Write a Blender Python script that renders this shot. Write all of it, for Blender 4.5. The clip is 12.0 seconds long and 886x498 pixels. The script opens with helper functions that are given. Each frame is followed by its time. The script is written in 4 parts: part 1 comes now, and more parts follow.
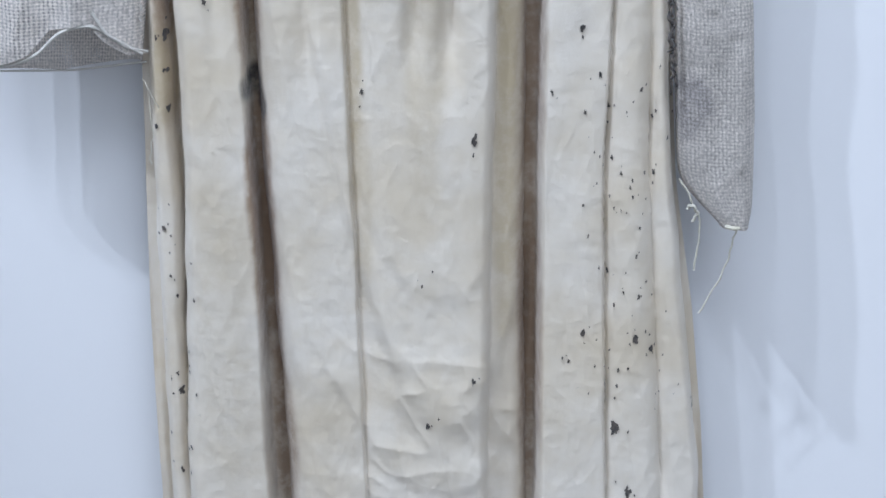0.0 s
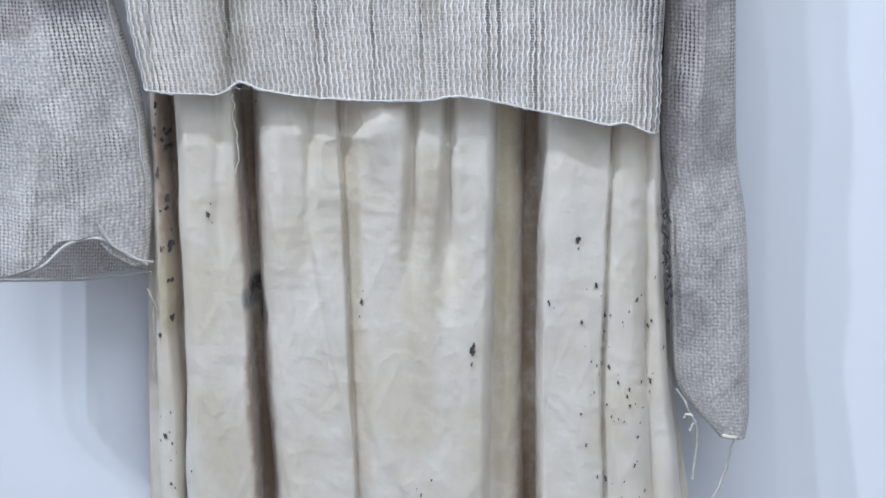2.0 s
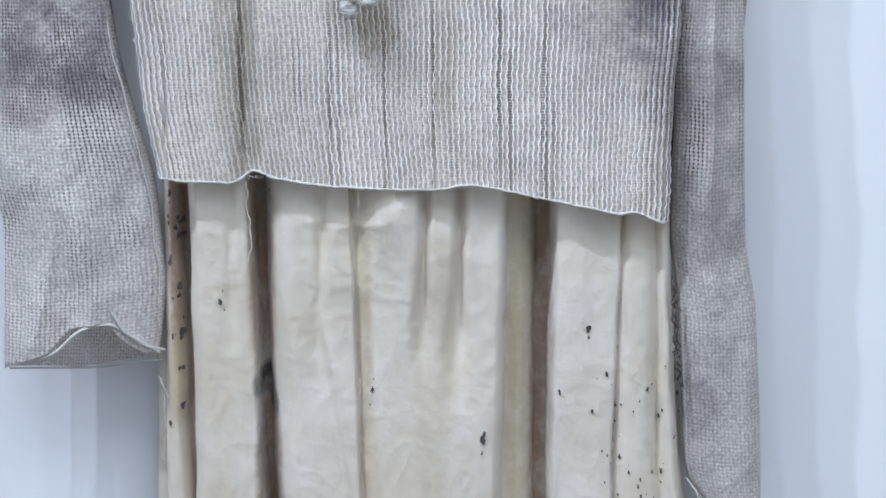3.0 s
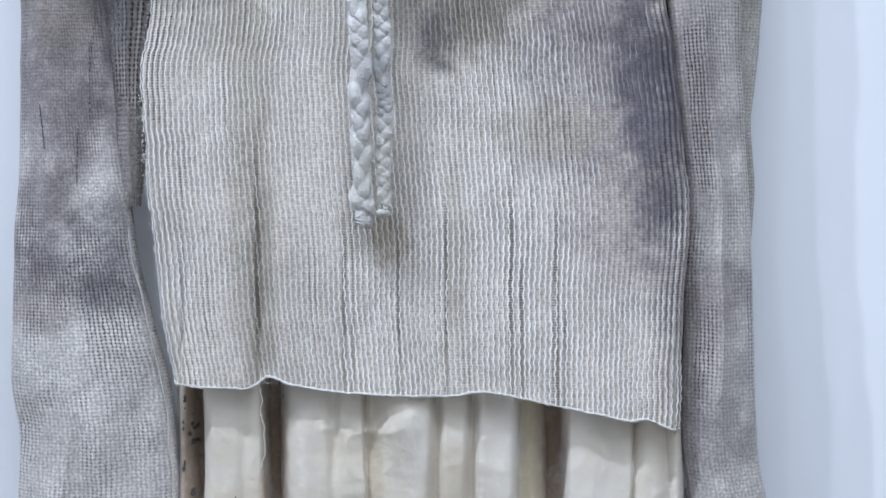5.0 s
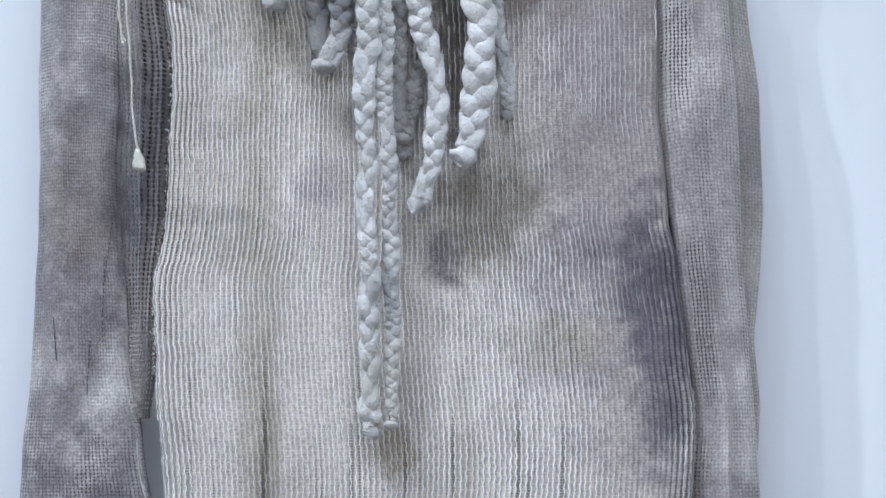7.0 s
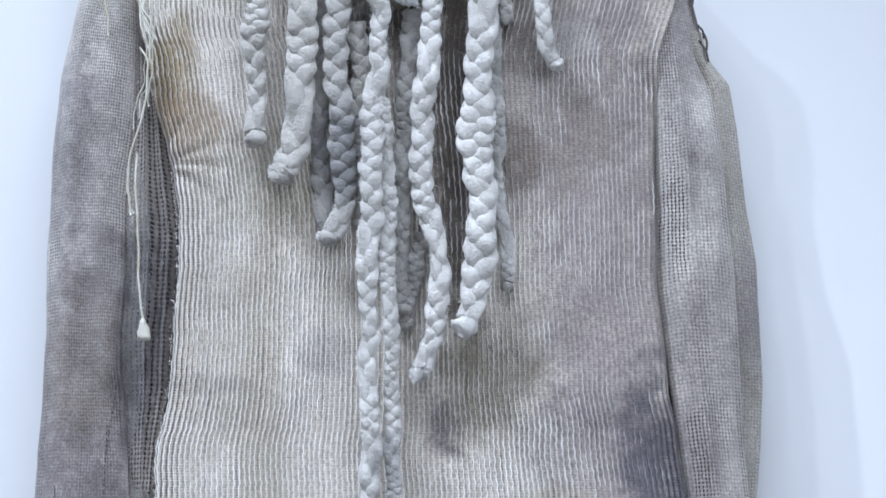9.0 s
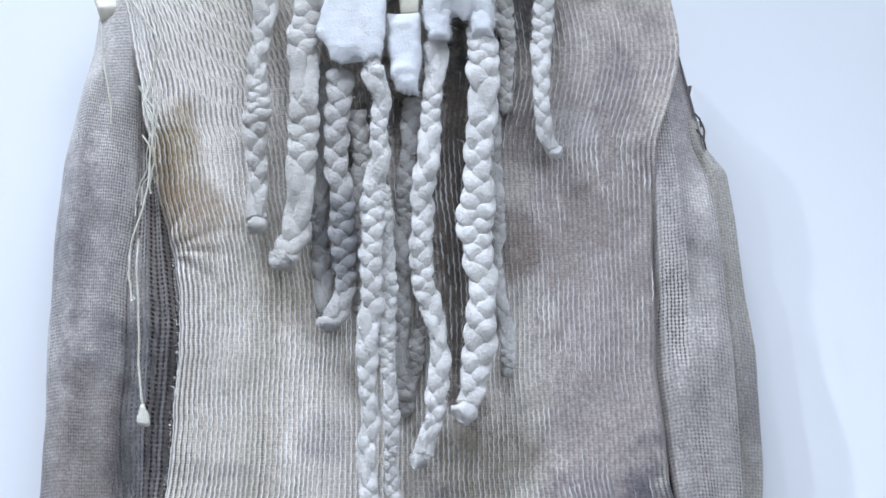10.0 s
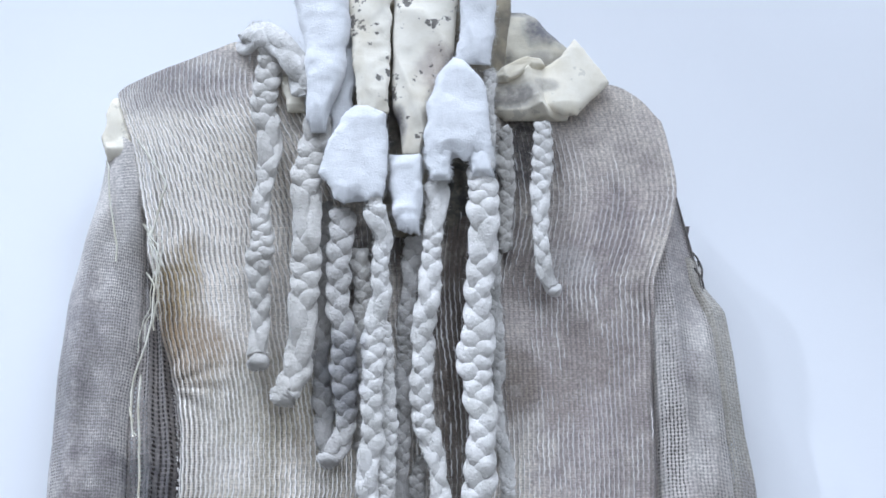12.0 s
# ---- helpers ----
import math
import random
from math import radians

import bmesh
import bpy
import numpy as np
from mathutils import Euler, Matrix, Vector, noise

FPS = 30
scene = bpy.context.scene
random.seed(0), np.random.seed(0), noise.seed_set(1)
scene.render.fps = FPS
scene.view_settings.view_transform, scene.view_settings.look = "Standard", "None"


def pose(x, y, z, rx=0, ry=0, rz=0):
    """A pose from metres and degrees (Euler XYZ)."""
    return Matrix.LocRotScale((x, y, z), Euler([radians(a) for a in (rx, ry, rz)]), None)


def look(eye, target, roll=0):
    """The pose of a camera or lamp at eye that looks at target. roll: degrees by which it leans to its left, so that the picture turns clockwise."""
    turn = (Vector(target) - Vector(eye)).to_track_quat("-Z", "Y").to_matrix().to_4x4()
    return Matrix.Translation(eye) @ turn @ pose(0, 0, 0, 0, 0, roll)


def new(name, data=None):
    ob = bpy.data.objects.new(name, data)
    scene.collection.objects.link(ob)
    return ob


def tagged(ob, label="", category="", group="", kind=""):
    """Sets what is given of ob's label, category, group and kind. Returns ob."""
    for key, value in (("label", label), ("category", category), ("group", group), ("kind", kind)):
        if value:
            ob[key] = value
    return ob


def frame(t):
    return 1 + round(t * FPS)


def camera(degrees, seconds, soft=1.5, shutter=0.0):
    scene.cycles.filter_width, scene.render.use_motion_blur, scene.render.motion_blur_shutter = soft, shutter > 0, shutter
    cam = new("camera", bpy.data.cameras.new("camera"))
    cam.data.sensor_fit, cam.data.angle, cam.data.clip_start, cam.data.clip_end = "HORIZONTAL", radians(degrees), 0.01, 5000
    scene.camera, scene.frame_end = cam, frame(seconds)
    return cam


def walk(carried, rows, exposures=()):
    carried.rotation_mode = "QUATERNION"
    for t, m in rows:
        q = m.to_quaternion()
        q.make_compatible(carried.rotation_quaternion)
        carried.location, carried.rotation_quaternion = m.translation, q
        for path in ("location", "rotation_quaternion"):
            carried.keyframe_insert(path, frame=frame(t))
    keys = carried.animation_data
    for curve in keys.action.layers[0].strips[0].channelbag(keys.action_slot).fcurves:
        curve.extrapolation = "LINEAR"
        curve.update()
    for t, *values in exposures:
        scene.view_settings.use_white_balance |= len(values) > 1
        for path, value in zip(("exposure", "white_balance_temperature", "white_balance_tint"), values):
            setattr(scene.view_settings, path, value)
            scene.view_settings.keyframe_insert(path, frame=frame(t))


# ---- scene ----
cam = camera(30.0, 12.0, soft=1.6)
PATH = [
    (0, (0.01, -1.512, 1.128), (0.025, 0.353, 0.407), -0.4),
    (0.5, (0.009, -1.519, 1.129), (0.029, 0.368, 0.466), -0.4),
    (1, (0.008, -1.521, 1.133), (0.032, 0.384, 0.526), -0.3),
    (1.5, (0.024, -1.527, 1.14), (0.028, 0.398, 0.595), -0.5),
    (2, (0.029, -1.53, 1.142), (0.024, 0.409, 0.652), -0.5),
    (2.5, (0.024, -1.536, 1.134), (0.016, 0.418, 0.708), -0.4),
    (4.5, (0.026, -1.557, 1.117), (-0.001, 0.435, 0.946), -0.2),
    (5, (0.029, -1.563, 1.116), (-0.003, 0.434, 1.017), -0.2),
    (5.5, (0.027, -1.568, 1.115), (-0.004, 0.431, 1.084), -0.2),
    (6, (0.023, -1.573, 1.111), (-0.006, 0.426, 1.15), -0.1),
    (6.5, (0.025, -1.577, 1.09), (-0.01, 0.419, 1.219), -0.1),
    (7, (0.025, -1.58, 1.076), (-0.01, 0.408, 1.284), -0.0),
    (9, (0.028, -1.592, 1.047), (-0.012, 0.357, 1.491), 0.2),
    (9.5, (0.029, -1.591, 1.034), (-0.012, 0.343, 1.542), 0.2),
    (10, (0.025, -1.594, 1.03), (-0.011, 0.325, 1.594), 0.2),
    (10.5, (0.03, -1.597, 1.027), (-0.012, 0.306, 1.641), 0.3),
    (11, (0.03, -1.601, 1.022), (-0.012, 0.287, 1.68), 0.3),
    (11.5, (0.03, -1.598, 1.008), (-0.012, 0.271, 1.719), 0.3),
    (12, (0.03, -1.601, 1.005), (-0.012, 0.255, 1.75), 0.4),
]
walk(cam, [(t, look(eye, target, roll)) for t, eye, target, roll in PATH], [(0.0, 0.03), (3.0, 0.03), (4.5, 0.03), (6.5, -0.03), (9.0, 0.14), (9.7, 0.20), (12.0, 0.16)])


# ---- light: a white gallery with track spots above the left and an added fill lamp ----
world = bpy.data.worlds.new("room_air")
world.use_nodes = True
world.node_tree.nodes["Background"].inputs[0].default_value = (0.7, 0.8, 1.0, 1)
world.node_tree.nodes["Background"].inputs[1].default_value = 0.05
scene.world = world


def spot(name, eye, target, watts, radius, cone, colour):
    d = bpy.data.lights.new(name, "SPOT")
    d.energy, d.shadow_soft_size, d.spot_size, d.spot_blend, d.color = watts, radius, radians(cone), 1.0, colour
    ob = new(name, d)
    ob.matrix_world = look(eye, target)
    return ob


def fill_light(name, x, y, z, sx, sy, watts, colour):
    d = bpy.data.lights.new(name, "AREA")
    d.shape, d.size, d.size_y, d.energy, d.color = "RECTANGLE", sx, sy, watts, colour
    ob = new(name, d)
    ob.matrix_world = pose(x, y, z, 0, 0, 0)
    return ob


COOL = (0.69, 0.80, 1.0)
spot("track_spot", (-2.05, -1.55, 4.85), (0.30, 0, 0.30), 470, 0.035, 27, COOL)
spot("track_spot", (-1.45, -1.62, 4.85), (0.20, 0, 0.30), 262, 0.035, 27, COOL)
spot("track_spot", (-0.75, -1.75, 4.85), (0.20, 0, 0.30), 140, 0.04, 27, COOL)
# Broad overhead fill, an unseen lamp added to lift the general brightness.
fill_light("overhead_fill_light", 0.7, -2.9, 4.9, 3.2, 1.6, 152, COOL)

# ---- small maths ----
rng = np.random.default_rng(7)
TABLE = rng.random((64, 64))


def vnoise(x, y, seed=0):
    """Smooth lattice noise in -1..1."""
    x = np.asarray(x, float) + 17.3 * seed + 100.0
    y = np.asarray(y, float) + 9.7 * seed + 100.0
    xi, yi = np.floor(x).astype(int), np.floor(y).astype(int)
    fx, fy = x - xi, y - yi
    fx, fy = fx * fx * (3 - 2 * fx), fy * fy * (3 - 2 * fy)
    a, b = TABLE[xi % 64, yi % 64], TABLE[(xi + 1) % 64, yi % 64]
    c, d = TABLE[xi % 64, (yi + 1) % 64], TABLE[(xi + 1) % 64, (yi + 1) % 64]
    return 2 * (a + (b - a) * fx + (c - a) * fy + (a - b - c + d) * fx * fy) - 1


def smooth(e0, e1, x):
    t = np.clip((x - e0) / (e1 - e0), 0, 1)
    return t * t * (3 - 2 * t)


def curve_of(pairs, key=1):
    """A soft function through a few (x, z) pairs: x by z (key 1) or z by x (key 0)."""
    pts = sorted(pairs, key=lambda p: p[key])
    k = np.array([p[key] for p in pts])
    v = np.array([p[1 - key] for p in pts])
    g = np.linspace(k[0], k[-1], 240)
    f = np.interp(g, k, v)
    f = np.convolve(np.pad(f, 4, mode="edge"), np.ones(9) / 9, "valid")
    return lambda q: np.interp(q, g, f)


# ---- materials ----
def node(nt, kind, *ins, **props):
    n = nt.nodes.new(kind)
    for k, v in props.items():
        if k == "operation":
            n.operation = v
        elif k == "blend":
            n.data_type, n.blend_type = "RGBA", v
        elif k == "interp":
            n.interpolation_type = v
        elif k == "feature":
            n.feature = v
    for i, v in enumerate(ins):
        if v is None:
            continue
        if isinstance(v, bpy.types.NodeSocket):
            nt.links.new(v, n.inputs[i])
        else:
            n.inputs[i].default_value = v
    return n


def maths(nt, op, a, b=None, c=None):
    return node(nt, "ShaderNodeMath", a, b, c, operation=op).outputs[0]


def ramp(nt, value, lo, hi, a=0.0, b=1.0):
    return node(nt, "ShaderNodeMapRange", value, lo, hi, a, b, interp="SMOOTHSTEP").outputs[0]


def blend(nt, fac, a, b, kind="MIX"):
    n = node(nt, "ShaderNodeMix", blend=kind)
    for i, v in ((0, fac), (6, a), (7, b)):
        if isinstance(v, bpy.types.NodeSocket):
            nt.links.new(v, n.inputs[i])
        else:
            n.inputs[i].default_value = v if i == 0 else (*v, 1)
    return n.outputs[2]


def grain(nt, vec, scale, detail=3.0, rough=0.55):
    n = node(nt, "ShaderNodeTexNoise", vec)
    n.inputs["Scale"].default_value, n.inputs["Detail"].default_value, n.inputs["Roughness"].default_value = scale, detail, rough
    return n.outputs[0]


def material(name, rough=0.9, sheen=0.2):
    m = bpy.data.materials.new(name)
    m.use_nodes = True
    b = m.node_tree.nodes["Principled BSDF"]
    b.inputs["Roughness"].default_value = rough
    b.inputs["Specular IOR Level"].default_value = 0.15
    b.inputs["Sheen Weight"].default_value = sheen
    b.inputs["Sheen Roughness"].default_value = 0.6
    return m, m.node_tree, b


def place(nt):
    g = node(nt, "ShaderNodeNewGeometry").outputs["Position"]
    s = node(nt, "ShaderNodeSeparateXYZ", g)
    return g, s.outputs[0], s.outputs[2]


def bump(nt, bsdf, height, strength, dist):
    n = node(nt, "ShaderNodeBump", strength, dist)
    nt.links.new(height, n.inputs["Height"])
    nt.links.new(n.outputs[0], bsdf.inputs["Normal"])


def stained(nt, base, blots, ragged=1.0):
    """Ragged soft-rimmed blots, for stains and for painted shade: (x, z, half width, half height, colour, strength)."""
    g, x, z = place(nt)
    n1 = maths(nt, "SUBTRACT", grain(nt, g, 9.0, 4.0, 0.6), 0.5)
    n2 = maths(nt, "SUBTRACT", grain(nt, g, 31.0, 3.0, 0.6), 0.5)
    soft = grain(nt, g, 60.0, 4.0, 0.7)
    col = base
    for cx, cz, rx, rz, c, k in blots:
        dx = maths(nt, "DIVIDE", maths(nt, "SUBTRACT", x, cx), rx)
        dz = maths(nt, "DIVIDE", maths(nt, "SUBTRACT", z, cz), rz)
        r = maths(nt, "SQRT", maths(nt, "ADD", maths(nt, "MULTIPLY", dx, dx), maths(nt, "MULTIPLY", dz, dz)))
        r = maths(nt, "ADD", r, maths(nt, "MULTIPLY", n1, 1.5 * ragged))
        r = maths(nt, "ADD", r, maths(nt, "MULTIPLY", n2, 1.3 * ragged))
        f = ramp(nt, r, 1.32, 0.55, 0.0, k)
        f = maths(nt, "MULTIPLY", f, ramp(nt, soft, 0.3, 0.6, 0.55, 1.0))
        col = blend(nt, f, col, c)
    return col


TAUPE, SLATE, OCHRE, UMBER, MAUVE = (0.42, 0.352, 0.322), (0.155, 0.14, 0.156), (0.36, 0.25, 0.11), (0.13, 0.10, 0.078), (0.30, 0.255, 0.25)
# Stains; umber and near-black blots behind the plaits also paint in gap shade.
BODY_BLOTS = [
    # The mauve blot at the right edge paints in the dark seam's shade.
    (0.172, 1.150, 0.058, 0.15, TAUPE, 0.65), (0.222, 1.010, 0.022, 0.13, MAUVE, 0.6),
    (0.151, 1.357, 0.062, 0.22, TAUPE, 0.9), (0.171, 1.465, 0.085, 0.30, TAUPE, 0.85), (0.079, 1.573, 0.08, 0.11, TAUPE, 0.75),
    (0.158, 1.718, 0.10, 0.15, TAUPE, 0.5), (0.065, 1.661, 0.03, 0.03, UMBER, 0.5), (0.091, 1.610, 0.03, 0.025, UMBER, 0.45), (0.142, 1.536, 0.04, 0.05, (0.30, 0.245, 0.21), 0.6), (0.183, 1.573, 0.03, 0.05, (0.30, 0.245, 0.22), 0.5), (0.121, 1.629, 0.03, 0.02, (0.62, 0.57, 0.52), 0.6), (0.202, 1.209, 0.040, 0.10, SLATE, 0.9), (0.208, 1.145, 0.032, 0.10, SLATE, 0.8),
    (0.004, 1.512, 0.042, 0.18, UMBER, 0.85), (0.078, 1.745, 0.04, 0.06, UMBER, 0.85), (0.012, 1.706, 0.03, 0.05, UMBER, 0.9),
    (0.028, 1.269, 0.05, 0.055, (0.27, 0.22, 0.15), 0.7), (-0.005, 1.236, 0.02, 0.03, SLATE, 0.6), (-0.279, 1.598, 0.028, 0.05, OCHRE, 0.9), (-0.260, 1.549, 0.03, 0.03, (0.42, 0.28, 0.15), 0.55), (-0.287, 1.561, 0.016, 0.05, (0.22, 0.14, 0.07), 0.6),
    (-0.263, 1.528, 0.05, 0.04, (0.33, 0.22, 0.12), 0.55), (-0.048, 1.048, 0.017, 0.028, OCHRE, 0.55), (-0.120, 1.303, 0.03, 0.025, MAUVE, 0.5),
    (-0.147, 1.451, 0.04, 0.04, (0.33, 0.25, 0.15), 0.6), (-0.264, 1.862, 0.10, 0.03, MAUVE, 0.55), (0.124, 1.133, 0.06, 0.03, MAUVE, 0.5),
    (-0.171, 1.476, 0.10, 0.05, (0.42, 0.37, 0.26), 0.5),
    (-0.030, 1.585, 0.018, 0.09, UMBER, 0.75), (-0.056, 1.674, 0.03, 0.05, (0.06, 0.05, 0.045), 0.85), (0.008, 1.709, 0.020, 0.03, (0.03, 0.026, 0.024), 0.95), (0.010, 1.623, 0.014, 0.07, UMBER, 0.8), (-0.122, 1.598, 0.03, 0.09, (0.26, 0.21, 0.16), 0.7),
    (0.172, 1.673, 0.025, 0.05, (0.33, 0.275, 0.26), 0.7), (0.109, 1.488, 0.03, 0.03, (0.34, 0.28, 0.24), 0.6), (0.067, 1.500, 0.02, 0.035, (0.30, 0.24, 0.19), 0.7),
]
BEIGE = (0.50, 0.43, 0.32)
BODY_BLOTS += [
    # Near-black and umber blots here paint shade between the plaits.
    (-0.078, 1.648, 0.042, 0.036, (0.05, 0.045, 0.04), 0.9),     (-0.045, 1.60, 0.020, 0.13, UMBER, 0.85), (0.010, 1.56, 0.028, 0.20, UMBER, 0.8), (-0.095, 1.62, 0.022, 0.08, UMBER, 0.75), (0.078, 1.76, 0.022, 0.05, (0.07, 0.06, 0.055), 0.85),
    (-0.178, 1.20, 0.022, 0.34, BEIGE, 0.60), (-0.225, 1.30, 0.060, 0.10, BEIGE, 0.45), (-0.240, 1.275, 0.070, 0.010, (0.42, 0.37, 0.31), 0.5), (-0.115, 1.42, 0.05, 0.09, BEIGE, 0.4),
    (-0.165, 1.00, 0.012, 0.09, (0.36, 0.31, 0.22), 0.7), (0.018, 1.03, 0.014, 0.10, BEIGE, 0.5), (0.115, 1.22, 0.05, 0.05, MAUVE, 0.55), (0.105, 1.15, 0.05, 0.03, BEIGE, 0.6), (-0.200, 1.74, 0.08, 0.05, BEIGE, 0.4),
    (-0.300, 1.835, 0.09, 0.025, MAUVE, 0.6), (0.045, 1.285, 0.05, 0.06, (0.42, 0.36, 0.27), 0.45),
]
SLEEVE_BLOTS = [
    # These two blots paint seam shade along the right sleeve's inner side.
    (0.242, 1.12, 0.018, 0.24, (0.22, 0.195, 0.185), 0.6), (0.240, 0.92, 0.012, 0.10, (0.24, 0.215, 0.205), 0.55),
    (-0.365, 1.24, 0.07, 0.16, MAUVE, 0.7), (-0.335, 1.33, 0.03, 0.10, SLATE, 0.45),
    # The near-black blot at x -0.296 paints shade into the inner fold.
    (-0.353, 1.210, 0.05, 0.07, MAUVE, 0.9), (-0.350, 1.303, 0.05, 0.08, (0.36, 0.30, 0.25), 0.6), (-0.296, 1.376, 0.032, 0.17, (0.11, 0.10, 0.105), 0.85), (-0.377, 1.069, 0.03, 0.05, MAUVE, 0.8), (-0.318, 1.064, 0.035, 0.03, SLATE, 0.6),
    (-0.310, 0.997, 0.04, 0.03, SLATE, 0.6), (-0.386, 0.986, 0.04, 0.03, TAUPE, 0.7), (-0.364, 1.492, 0.04, 0.17, MAUVE, 0.5), (-0.338, 1.016, 0.10, 0.03, SLATE, 0.5),
    (0.250, 1.265, 0.06, 0.2, TAUPE, 0.45), (0.263, 0.991, 0.04, 0.04, SLATE, 0.45), (0.256, 0.859, 0.045, 0.05, MAUVE, 0.5), (0.253, 0.974, 0.04, 0.05, TAUPE, 0.6),
    (0.260, 0.687, 0.02, 0.03, SLATE, 0.5), (0.235, 1.705, 0.05, 0.16, MAUVE, 0.6), (-0.384, 1.537, 0.03, 0.12, SLATE, 0.35),
]


def gauze(name, base, blots, across, down, holes, slack, streak=1.0, shut=0.34, runs=(), width=0.0, bands=(), nets=()):
    """Loose open weave: soft threads with slots between them, by the cloth's own metres."""
    m, nt, b = material(name, 0.95, 0.3)
    uv = node(nt, "ShaderNodeUVMap")
    s = node(nt, "ShaderNodeSeparateXYZ", uv.outputs[0])
    g, x, z = place(nt)
    drift = maths(nt, "MULTIPLY", maths(nt, "SUBTRACT", grain(nt, g, 28.0, 3.0), 0.5), slack)
    fine = maths(nt, "MULTIPLY", maths(nt, "SUBTRACT", grain(nt, g, 240.0, 2.0), 0.5), slack * 0.6)
    u = maths(nt, "ADD", s.outputs[0], maths(nt, "ADD", drift, fine))
    v = maths(nt, "ADD", s.outputs[1], maths(nt, "MULTIPLY", drift, 0.7))
    cu = maths(nt, "COSINE", maths(nt, "MULTIPLY", u, 2 * math.pi / across))
    cv = maths(nt, "COSINE", maths(nt, "MULTIPLY", v, 2 * math.pi / down))
    open_u, open_v = ramp(nt, cu, 0.15, 0.75), ramp(nt, cv, -0.75, 0.05)
    long = node(nt, "ShaderNodeVectorMath", g, (1.0, 1.0, streak), operation="MULTIPLY").outputs[0]
    felt = ramp(nt, grain(nt, long, 17.0 / streak ** 0.55, 4.0), shut, shut + 0.28, 0.08, 1.0)
    if width:
        rim = maths(nt, "MINIMUM", s.outputs[0], maths(nt, "SUBTRACT", width, s.outputs[0]))
        felt = maths(nt, "MAXIMUM", felt, ramp(nt, maths(nt, "ADD", rim, maths(nt, "MULTIPLY", drift, 6.0)), 0.045, 0.012, 0.0, 0.9))
        felt = maths(nt, "MULTIPLY", felt, ramp(nt, maths(nt, "ADD", z, maths(nt, "MULTIPLY", rim, -3.0)), 1.70, 1.60, 0.15, 1.0))
    for cx, cz, rx, rz, matted in nets:
        far = maths(nt, "ADD", maths(nt, "ABSOLUTE", maths(nt, "DIVIDE", maths(nt, "SUBTRACT", x, cx), rx)), maths(nt, "ABSOLUTE", maths(nt, "DIVIDE", maths(nt, "SUBTRACT", z, cz), rz)))
        far = maths(nt, "ADD", far, maths(nt, "MULTIPLY", grain(nt, g, 16.0, 3.0), 0.8))
        if matted:
            felt = maths(nt, "MULTIPLY", felt, ramp(nt, far, 1.7, 1.1, 1.0, 0.12))
        else:
            felt = maths(nt, "MAXIMUM", felt, ramp(nt, far, 1.7, 1.0, 0.0, 0.7))
    for mid, half in bands:
        d = maths(nt, "ABSOLUTE", maths(nt, "ADD", maths(nt, "SUBTRACT", s.outputs[0], mid), maths(nt, "MULTIPLY", drift, 2.0)))
        felt = maths(nt, "MAXIMUM", felt, maths(nt, "MULTIPLY", ramp(nt, d, half, half * 0.4), maths(nt, "MULTIPLY", ramp(nt, grain(nt, g, 7.0, 2.0), 0.40, 0.52), ramp(nt, z, 0.84, 0.98))))
    hole = maths(nt, "MULTIPLY", maths(nt, "MULTIPLY", open_u, open_v), maths(nt, "MULTIPLY", felt, holes))
    for cx, half, ztop in runs:
        d = maths(nt, "ABSOLUTE", maths(nt, "ADD", maths(nt, "SUBTRACT", x, cx), maths(nt, "MULTIPLY", drift, 1.6)))
        slit = maths(nt, "MULTIPLY", ramp(nt, d, half * 1.5, half * 0.8), ramp(nt, z, ztop, ztop - 0.08))
        slit = maths(nt, "MULTIPLY", slit, ramp(nt, cv, -0.9, -0.2, 0.10, 0.80))
        hole = maths(nt, "MAXIMUM", hole, slit)
    col = stained(nt, base, blots)
    big = ramp(nt, grain(nt, g, 11.0, 4.0), 0.3, 0.7, 0.82, 1.08)
    tiny = ramp(nt, grain(nt, g, 380.0, 3.0, 0.75), 0.34, 0.66, 0.74, 1.22)
    yarn = ramp(nt, maths(nt, "ADD", cu, cv), -1.6, 0.8, 1.08, 0.86)
    tone = maths(nt, "MULTIPLY", maths(nt, "MULTIPLY", big, tiny), yarn)
    sc = node(nt, "ShaderNodeVectorMath", col, operation="SCALE")
    nt.links.new(tone, sc.inputs["Scale"])
    nt.links.new(sc.outputs[0], b.inputs["Base Color"])
    h = maths(nt, "MULTIPLY", maths(nt, "SUBTRACT", 1.0, maths(nt, "MULTIPLY", open_u, open_v)), 1.0)
    bump(nt, b, maths(nt, "ADD", h, maths(nt, "MULTIPLY", grain(nt, g, 700.0), 0.6)), 0.7, 0.0012)
    clear = node(nt, "ShaderNodeBsdfTransparent")
    thin = node(nt, "ShaderNodeBsdfTranslucent", sc.outputs[0])
    lit = node(nt, "ShaderNodeMixShader", 0.22, b.outputs[0], thin.outputs[0])
    mix = node(nt, "ShaderNodeMixShader", hole, lit.outputs[0], clear.outputs[0])
    nt.links.new(mix.outputs[0], nt.nodes["Material Output"].inputs["Surface"])
    return m


